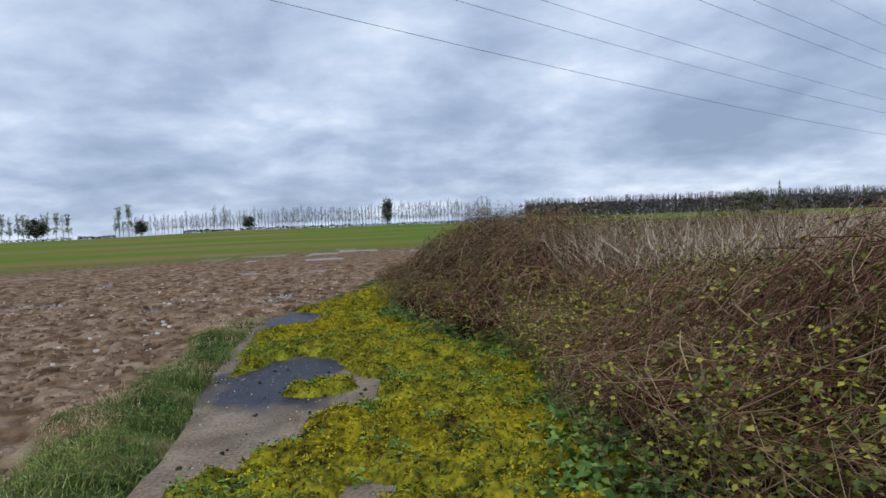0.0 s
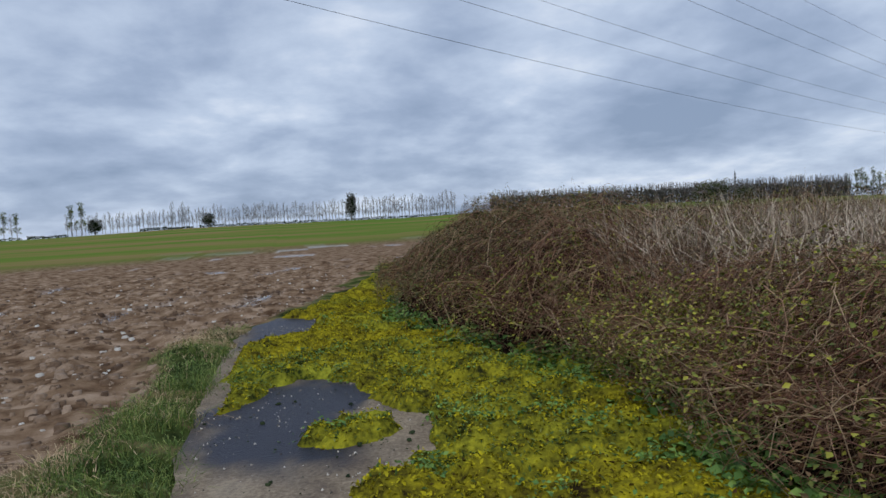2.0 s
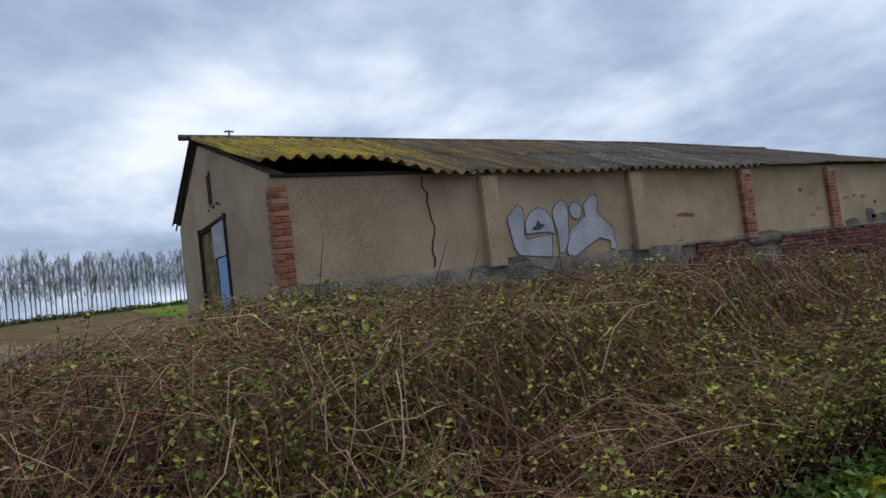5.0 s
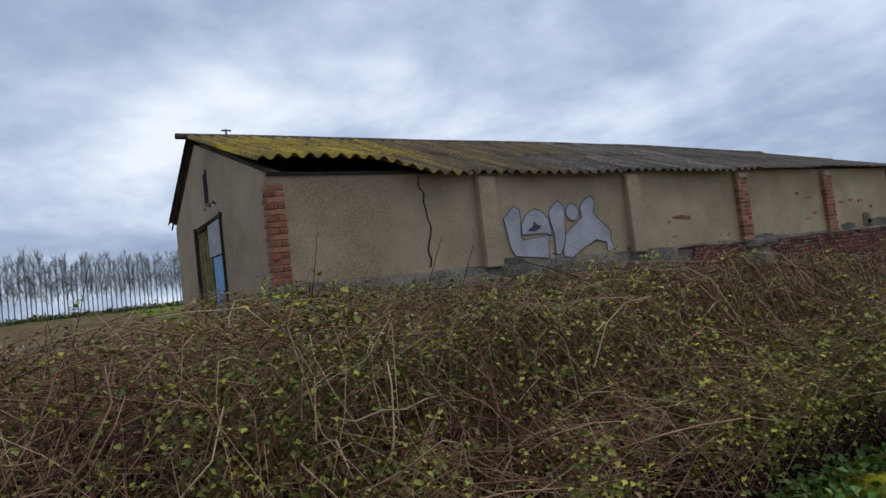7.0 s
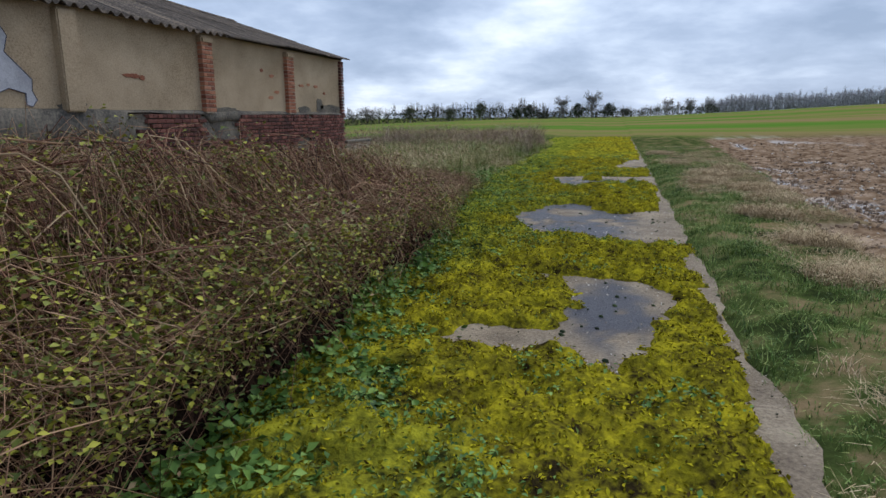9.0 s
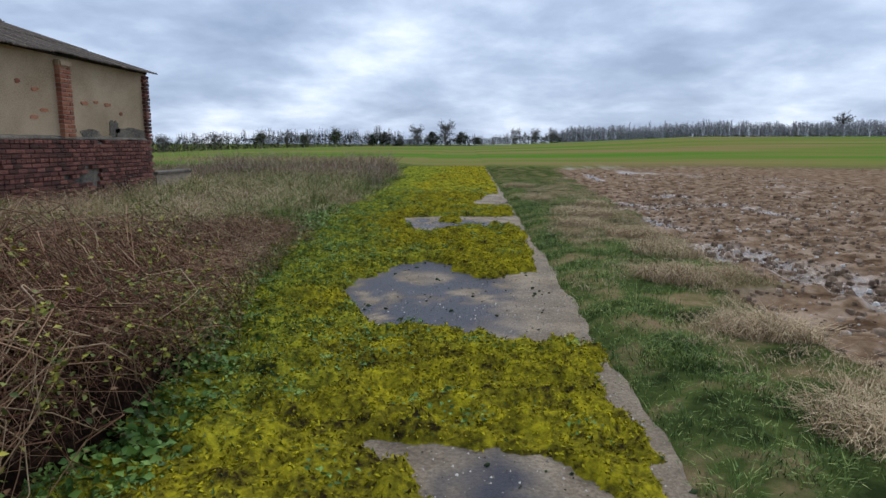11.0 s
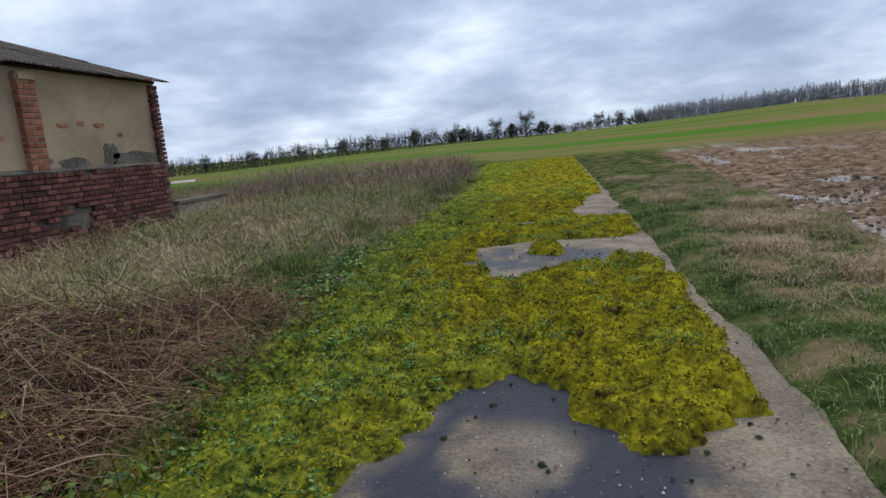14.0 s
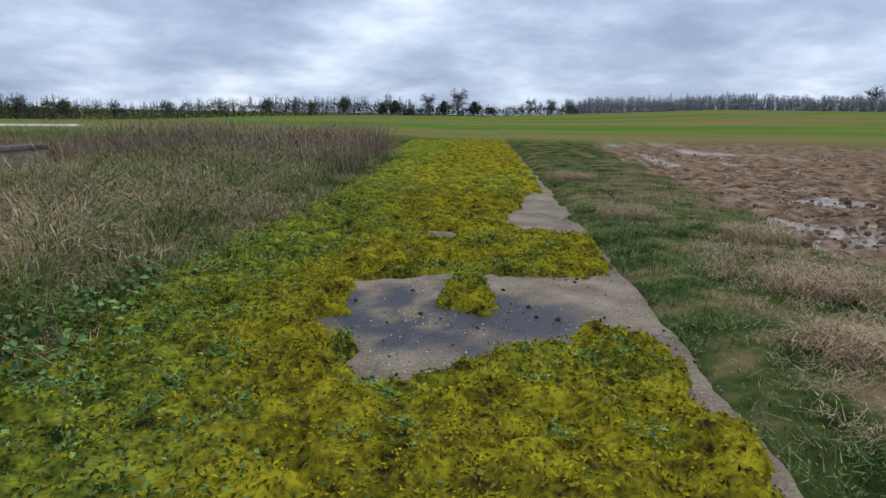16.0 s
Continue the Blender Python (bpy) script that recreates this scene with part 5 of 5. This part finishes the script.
# ridge capping, verge board and a dark strip painting the shade under the eaves
ys = np.linspace(-17.3, -0.55, 60)
line = np.stack([np.full(60, RIDGE_X), ys, [ridge_z(q - 0.45 * float(smooth(-6, -1, q))) + 0.06 for q in ys]], 1) - SHED
part("ridge_cap", tubes("ridge_cap", line[None], 0.055, SHEET_GREY, 6), shed, "mossy rounded ridge capping")
shed_box("eaves_shade_strip", FACE - 0.03, FACE + 0.12, SOUTH, NORTH - 0.02, EAVE - 0.05, EAVE - 0.005, DARK_WOOD, "dark strip standing for the shade under the eaves")
for x0_, z0_, x1_, z1_ in ((FACE - 0.2, 2.9, RIDGE_X, 4.25), (RIDGE_X, 4.25, BACK + 0.2, 2.95)):
    bm = bmesh.new()
    prism(bm, [(x0_, z0_ - 0.045), (x1_, z1_ - 0.045), (x1_, z1_ - 0.01), (x0_, z0_ - 0.01)], lambda x: gable_y(x) + 0.02, lambda x: gable_y(x) + 0.045)
    shed_bm("verge_board", bm, DARK_WOOD, "dark timber verge board")
finial = tagged(new("bracket"), "small rusty metal bracket on the roof ridge", "bracket")
finial.location = (RIDGE_X - 0.3, -1.35, 4.2)
part("post", tubes("post", np.array([[[0, 0, 0], [0, 0, 0.05], [0, 0, 0.11]]]), 0.02, STEEL), finial)
part("arm", tubes("arm", np.array([[[0, -0.08, 0.1], [0, 0, 0.11], [0, 0.08, 0.1]]]), 0.02, STEEL), finial)


# ---- pylon and cables ----
def lattice(P, scale=1.0):
    """Corner and brace lines of a steel pylon of three arms a side."""
    out = []
    levels = [(0, 3.2), (9, 2.3), (17, 1.5), (23, 1.05), (28, 0.85), (33, 0.65), (37.5, 0.4), (40, 0.05)]
    for (z0_, r0_), (z1_, r1_) in zip(levels, levels[1:]):
        c0 = [(sx * r0_, sy * r0_, z0_) for sx, sy in ((-1, -1), (1, -1), (1, 1), (-1, 1))]
        c1 = [(sx * r1_, sy * r1_, z1_) for sx, sy in ((-1, -1), (1, -1), (1, 1), (-1, 1))]
        for i in range(4):
            j = (i + 1) % 4
            out += [(c0[i], c1[i]), (c0[i], c1[j]), (c0[j], c1[i]), (c1[i], c1[j])]
    for z, half in ((26.5, 7.4), (31.0, 9.4), (35.5, 6.6)):
        for s_ in (-1, 1):
            tip = (s_ * half, 0, z)
            for r_ in (-0.7, 0.7):
                out += [((s_ * 0.6, r_, z), tip), ((s_ * 0.6, r_, z + 1.6), tip)]
            out += [((s_ * half, 0, z), (s_ * half, 0, z - 1.9))]
    return out


def pylon(way, r, scale, turn, label):
    x, y = polar(way, r)
    ob = tagged(new("pylon"), label, "pylon", "pylons across the fields")
    ob.matrix_basis = pose(x, y, float(land(x, y)), 0, 0, turn)
    seg = np.array(lattice(None)) * scale
    part("lattice", tubes("lattice", seg[:-18], 0.13 * scale, STEEL), ob)
    part("cross_arms", tubes("cross_arms", seg[-18:], 0.12 * scale, STEEL), ob, "steel cross arms with insulators")
    return ob


pylon(53.3, 250, 0.80, -54, "tall grey steel lattice pylon carrying cables")
pylon(45.5, 600, 0.42, 60, "small distant grey lattice pylon")
pylon(60.3, 560, 0.72, 60, "distant grey lattice pylon")
pylon(39.2, 650, 0.75, 60, "distant grey lattice pylon")
s = np.linspace(0.0, 2.3, 60)
for px, py, h0 in ((202, 148, 25.0), (202, 148, 29.2), (202, 148, 31.8), (207.2, 137.2, 30.2), (207.2, 137.2, 32.5), (207.2, 137.2, 36.6)):
    line = np.stack([px - 181.6 * s, py - 86.3 * s, h0 - 8.5 - 5.5 * s + 7.2 * s * s], 1)
    cable = new("power_cable", tubes("power_cable", line[None], 0.022, WIRE, 4))
    tagged(cable, "dark overhead power cable sagging across the sky", "cable", "overhead cables")


# ---- trees and hedges on the skyline ----
tree_rng = np.random.RandomState(23)


def grow(ob, m):
    ob.matrix_basis = m
    return ob


def poplar(tall, twigs, leafy, seed, bark=None, spread=0.16):
    """A bare upright poplar: trunk, steep limbs, fine twigs."""
    r_ = np.random.RandomState(seed)
    t = new("poplar_tree")
    trunk = np.array([[0, 0, -0.5], [0.02, 0, tall * 0.4], [0.05, 0.03, tall * 0.75], [0.03, 0.05, tall]])[None]
    part("trunk", tubes("trunk", trunk, np.array([0.13, 0.10, 0.06, 0.02])[None] * tall / 12, bark or BARK, 5), t)
    n = twigs
    z = tall * (0.22 + 0.7 * r_.rand(n))
    a, out = r_.rand(n) * 6.28, tall * spread * (0.35 + 0.65 * r_.rand(n)) * (1.15 - 0.75 * z / tall)
    p0 = np.stack([0 * z, 0 * z, z], 1)
    p2 = p0 + np.stack([np.cos(a) * out, np.sin(a) * out, tall * (0.10 + 0.16 * r_.rand(n))], 1)
    p1 = (p0 + p2) / 2 + np.stack([np.cos(a) * out * 0.2, np.sin(a) * out * 0.2, 0 * z], 1)
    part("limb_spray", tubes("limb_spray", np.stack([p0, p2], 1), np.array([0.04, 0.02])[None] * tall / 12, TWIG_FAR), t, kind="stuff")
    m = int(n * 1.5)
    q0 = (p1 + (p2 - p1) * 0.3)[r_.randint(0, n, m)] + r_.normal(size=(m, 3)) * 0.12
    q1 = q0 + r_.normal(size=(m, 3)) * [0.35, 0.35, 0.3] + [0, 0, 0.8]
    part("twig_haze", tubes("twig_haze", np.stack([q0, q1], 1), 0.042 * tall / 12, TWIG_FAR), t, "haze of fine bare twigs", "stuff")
    if leafy:
        pts = q1[r_.randint(0, m, leafy)] + r_.normal(size=(leafy, 3)) * 0.3
        part("young_leaves", leaflets("young_leaves", pts, 0.6, FOLIAGE_SPRING, r_), t, "thin pale spring leaves", "stuff")
    return t


def broad_tree(tall, wide, mat, leaves, seed, cone=0.0, limb_mat=None, size=0.5, low=0.12):
    """A trunk with spreading limbs and a crown of many small clumps with gaps."""
    r_ = np.random.RandomState(seed)
    t = new("tree")
    trunk = np.array([[0, 0, -0.5], [0.1, 0, tall * 0.25], [0.0, 0.1, tall * 0.55], [0.1, 0, tall * 0.85]])[None]
    part("trunk", tubes("trunk", trunk, np.array([0.04, 0.03, 0.018, 0.006])[None] * tall, limb_mat or BARK, 5), t)
    n = 60
    z0_ = tall * (0.2 + 0.55 * r_.rand(n))
    a = r_.rand(n) * 6.28
    out = wide * 0.5 * (0.5 + 0.5 * r_.rand(n))
    p0 = np.stack([0 * a, 0 * a, z0_], 1)
    p2 = p0 + np.stack([np.cos(a) * out, np.sin(a) * out, tall * 0.28 * r_.rand(n)], 1)
    p1 = (p0 + p2) / 2 + [0, 0, 0.03 * tall]
    part("limb_spray", tubes("limb_spray", np.stack([p0, p1, p2], 1), np.array([0.012, 0.008, 0.004])[None] * tall, limb_mat or BARK), t, kind="stuff")
    m = 420
    q0 = (p1 + (p2 - p1) * 0.5)[r_.randint(0, n, m)]
    q1 = q0 + r_.normal(size=(m, 3)) * [wide * 0.11, wide * 0.11, tall * 0.07] + [0, 0, tall * 0.05]
    part("twig_haze", tubes("twig_haze", np.stack([q0, q1], 1), 0.0045 * tall, limb_mat or BARK), t, kind="stuff")
    if leaves:
        k = r_.randint(0, 34, leaves)
        cen = r_.normal(size=(34, 3))
        cen /= np.linalg.norm(cen, axis=1, keepdims=True)
        cen *= (0.35 + 0.65 * r_.rand(34, 1))
        pts = cen[k] + r_.normal(size=(leaves, 3)) * 0.17
        zz = (pts[:, 2] + 1.2) / 2.4
        pts[:, :2] *= (1 - cone * zz.clip(0, 1))[:, None]
        pts = pts * [wide / 2, wide / 2, tall * (1 - low) / 2.3] + [0, 0, tall * (low + (1 - low) / 2)]
        part("crown", leaflets("crown", pts, size * (0.6 + 0.8 * r_.rand(leaves)), mat, r_), t, "uneven leafy crown")
    return t


def plant(model, way, r, scale, label, category, group, first=[]):
    x, y = polar(way, r)
    m = pose(x, y, float(land(x, y)) - 0.1, 0, 0, tree_rng.rand() * 360)
    if model.name in first:
        ob = copy_thing(model, m)
    else:
        first.append(model.name)
        ob = model
        ob.matrix_basis = m
    ob.scale = (scale, scale, scale * (0.92 + 0.16 * tree_rng.rand()))
    return tagged(ob, label, category, group)


bare_a, bare_b, bare_c = poplar(12, 46, 0, 1), poplar(12, 40, 0, 2), poplar(12, 52, 0, 3)
leafy_a, leafy_b = poplar(12, 40, 420, 4), poplar(12, 44, 360, 5)
tall_a, tall_b = poplar(12, 60, 0, 6, spread=0.13), poplar(12, 54, 0, 7, spread=0.12)
way = -16.7
while way < 15.4:
    r_ = 300 + 14 * tree_rng.rand()
    h = np.interp(way, [-17, -6, 4, 15], [8.3, 9.0, 10.0, 10.5]) / 12 * (0.92 + 0.16 * tree_rng.rand())
    plant((bare_a, bare_b, bare_c)[tree_rng.randint(3)], way, r_, h, "bare grey poplar in the row along the field's far edge", "poplar", "poplars along the far field")
    way += 0.17 + 0.2 * tree_rng.rand()
way = -41.0
while way < -19.5:
    plant((leafy_a, leafy_b, bare_a)[tree_rng.randint(3)], way, 290 + 16 * tree_rng.rand(), (8.6 + 1.8 * tree_rng.rand()) / 12, "young poplar with a green tinge at the field's far edge", "poplar", "young poplars at the field edge")
    way += 0.28 + 0.3 * tree_rng.rand()
for way in (-16.4, -15.7, -9.1, -8.3):
    plant(leafy_a if way < -10 else bare_c, way, 285, 0.95, "taller bare poplar standing in the far row", "poplar", "poplars along the far field")
way = 70.8
while way < 112:
    up = np.interp(way, [70, 73, 83, 98, 112], [2.6, 3.3, 5.0, 4.2, 4.0])
    plant((tall_a, tall_b, bare_c)[tree_rng.randint(3)], way, 165 + 12 * tree_rng.rand(), 165 * math.tan(radians(up)) / 12 * (0.95 + 0.1 * tree_rng.rand()), "tall bare poplar in a dense row behind the shed", "poplar", "poplars behind the shed")
    way += 0.24 + 0.2 * tree_rng.rand()
for a0, a1, up, rr in ((47.0, 57.0, 1.75, 330), (59.2, 70.2, 1.75, 320)):
    way = a0
    while way < a1:
        plant((leafy_a, leafy_b)[tree_rng.randint(2)], way, rr + 10 * tree_rng.rand(), rr * math.tan(radians(up)) / 12 * (0.9 + 0.2 * tree_rng.rand()), "small poplar coming into pale leaf beyond the meadow", "poplar", "poplars beyond the meadow")
        way += 0.3 + 0.25 * tree_rng.rand()

fir = broad_tree(10, 5, FOLIAGE_DARK, 1500, 31, 0.45, size=0.5, low=0.02)
round_dark = broad_tree(6, 6, FOLIAGE_DARK, 1300, 32, 0.1, size=0.5, low=0.0)
hedge_tree = broad_tree(8, 6, FOLIAGE, 1300, 33, 0.2, size=0.5, low=0.1)
bare_tree = broad_tree(9, 8, FOLIAGE, 0, 34, limb_mat=TWIG_DARK)
green_bush = broad_tree(4, 6, FOLIAGE, 1600, 35, 0.3, size=0.3, low=0.0)
for model, way, r_, scale, label in (
    (fir, 5.9, 265, 1.15, "dark conical evergreen standing at the far field edge"), (round_dark, -6.3, 265, 0.9, "dark round evergreen bush at the far field edge"),
    (round_dark, -14.8, 265, 0.95, "dark round evergreen bush at the far field edge"), (round_dark, -22.1, 265, 1.25, "large dark round evergreen at the far field edge"),
    (hedge_tree, -28.4, 265, 0.85, "dull green broad bush at the far field edge"), (green_bush, 37.2, 120, 1.25, "low green wind-shaped bush on the hillside"),
    (green_bush, 39.6, 122, 0.8, "low green wind-shaped bush on the hillside"), (round_dark, 54.6, 190, 0.5, "dark round bush beneath the pylon"),
    (hedge_tree, 161.8, 262, 0.68, "dark green round-headed tree in the hedge"), (hedge_tree, 168.1, 262, 0.72, "dark green square-headed tree in the hedge"),
    (hedge_tree, 147.0, 262, 0.78, "dark ivy-clad tree in the hedge"), (hedge_tree, 165.4, 262, 0.55, "small dark tree in the hedge"), (round_dark, 171.4, 230, 0.55, "dark bush at the field corner"),
    (round_dark, 172.4, 262, 0.8, "dark evergreen in the hedge"), (bare_tree, 175.3, 265, 0.75, "bare spreading tree in the hedge"), (bare_tree, 177.8, 265, 0.85, "large bare spreading tree in the hedge"),
    (round_dark, 176.6, 262, 0.75, "dark bush under the bare trees"), (round_dark, 179.2, 262, 0.7, "dark bush under the bare trees"), (round_dark, -179.4, 300, 0.55, "dark bush in the far hedge"),
    (bare_tree, 150.2, 280, 0.6, "small bare tree in the hedge"), (bare_tree, 154.0, 280, 0.65, "small bare tree in the hedge"), (bare_tree, 158.0, 280, 0.6, "small bare tree in the hedge"),
    (bare_tree, 164.0, 280, 0.62, "small bare tree in the hedge"), (bare_tree, 144.0, 270, 0.7, "bare tree in the hedge"), (bare_tree, -176.0, 300, 0.6, "small bare tree in the far hedge"),
    (bare_tree, -174.2, 300, 0.6, "small bare tree in the far hedge"), (hedge_tree, -172.6, 300, 0.5, "green bush in the far hedge"), (bare_tree, -150.6, 300, 0.9, "bare round-headed tree at the wood's edge"),
):
    plant(model, way, r_, scale * (1.3 if abs(way) > 140 else 1.0), label, "tree", "trees on the skyline")


def hedge(a0, a1, r_, tall, n, mat, label, name="hedge", twig=0, rough=0.5, size=0.55):
    """A far belt of scrub: a mass of leaf clumps with an uneven top."""
    a = a0 + (a1 - a0) * tree_rng.rand(n)
    rr = r_ + 8 * tree_rng.rand(n)
    x, y = rr * np.sin(np.radians(a)), rr * np.cos(np.radians(a))
    top = tall * (1 - rough + 2 * rough * fbm(a * 6, a * 0, 3.0, 111))
    z = land(x, y) + top * tree_rng.rand(n) ** 0.8
    ob = new(name)
    ob.location = (x.mean(), y.mean(), float(land(x.mean(), y.mean())))
    tagged(ob, label, name, kind="stuff")
    off = np.array(ob.location)
    part("foliage", leaflets("foliage", np.stack([x, y, z], 1) - off, size * (0.6 + 0.9 * tree_rng.rand(n)), mat, tree_rng, 0.1, 0.8), ob)
    if twig:
        k = tree_rng.randint(0, n, twig)
        p0 = np.stack([x, y, land(x, y)], 1)[k]
        p1 = p0 + np.stack([tree_rng.normal(size=twig) * 0.5, tree_rng.normal(size=twig) * 0.5, top[k] * (1.0 + 0.5 * tree_rng.rand(twig))], 1)
        part("stems", tubes("stems", np.stack([p0, p1], 1) - off, 0.05, TWIG_DARK if mat is not TWIG_FAR else TWIG_FAR), ob)


hedge(-7, 15, 285, 1.3, 2600, FOLIAGE_DARK, "low dark scrub under the poplar row")
hedge(-19.4, -16.7, 285, 1.2, 500, FOLIAGE_DARK, "low dark scrub at the field edge")
hedge(-11.6, -7.5, 280, 1.2, 700, FOLIAGE_DARK, "low dark scrub mound under the poplars")
hedge(-43, -19.7, 284, 1.1, 2200, FOLIAGE_DARK, "low dark scrub under the young poplars")
hedge(18.5, 47, 240, 5.0, 11000, TWIG_DARK, "dark bare wood along the hilltop", "wood", 2400, 0.15, 0.8)
hedge(42, 72, 250, 3.0, 7000, FOLIAGE_DARK, "dark hedge beyond the meadow", "hedge", 300)
hedge(66, 112, 158, 1.1, 5000, FOLIAGE, "scrub under the tall poplars", "hedge", 400)
hedge(136, 174, 268, 4.8, 13000, FOLIAGE_DARK, "dark hedge along the far side of the field", "hedge", 1500, 0.5)
hedge(136, 146.5, 262, 5.2, 3000, FOLIAGE, "taller green scrub in the hedge", "hedge", 300)
hedge(173, 188, 270, 3.0, 3600, FOLIAGE_DARK, "dark hedge along the far side of the field", "hedge", 600, 0.6)
# far woods in TWIG_FAR, so the haze of distance is in their colour
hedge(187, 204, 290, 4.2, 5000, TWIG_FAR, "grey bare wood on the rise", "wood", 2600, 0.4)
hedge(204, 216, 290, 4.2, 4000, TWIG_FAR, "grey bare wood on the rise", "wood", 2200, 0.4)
for way in np.arange(189.5, 202.5, 0.42):
    plant((bare_a, bare_b)[tree_rng.randint(2)], way, 312, (6.6 + 1.6 * tree_rng.rand()) / 12, "thin bare poplar rising over the far wood", "poplar", "poplars over the far wood")
x, y = polar(199.8, 330)
mast = tagged(new("mast", tubes("mast", np.array([[[0, 0, 0], [0, 0, 4.0], [0, 0, 8.5]]]), 0.16, STEEL)), "thin distant radio mast over the wood", "mast")
mast.location = (x, y, float(land(x, y)) + 0.5)

# pale gravel track crossing the field beyond the shed, and one beyond the meadow
for a0, r0_, a1, r1_ in ((128, 62, 151.5, 60), (55, 95, 60.5, 90)):
    k = np.linspace(0, 1, 30)
    xs, ys = (1 - k) * polar(a0, r0_)[0] + k * polar(a1, r1_)[0], (1 - k) * polar(a0, r0_)[1] + k * polar(a1, r1_)[1]
    w_ = 0.9
    v = np.concatenate([np.stack([xs * (1 - w_ / 62), ys * (1 - w_ / 62), land(xs, ys) + 0.12], 1), np.stack([xs * (1 + w_ / 62), ys * (1 + w_ / 62), land(xs, ys) + 0.22], 1)])
    f = [(i, i + 1, i + 31, i + 30) for i in range(29)]
    tagged(new("gravel_path", mesh("gravel_path", v, f, CHALK)), "pale gravel path crossing the fields", "path", kind="structure")
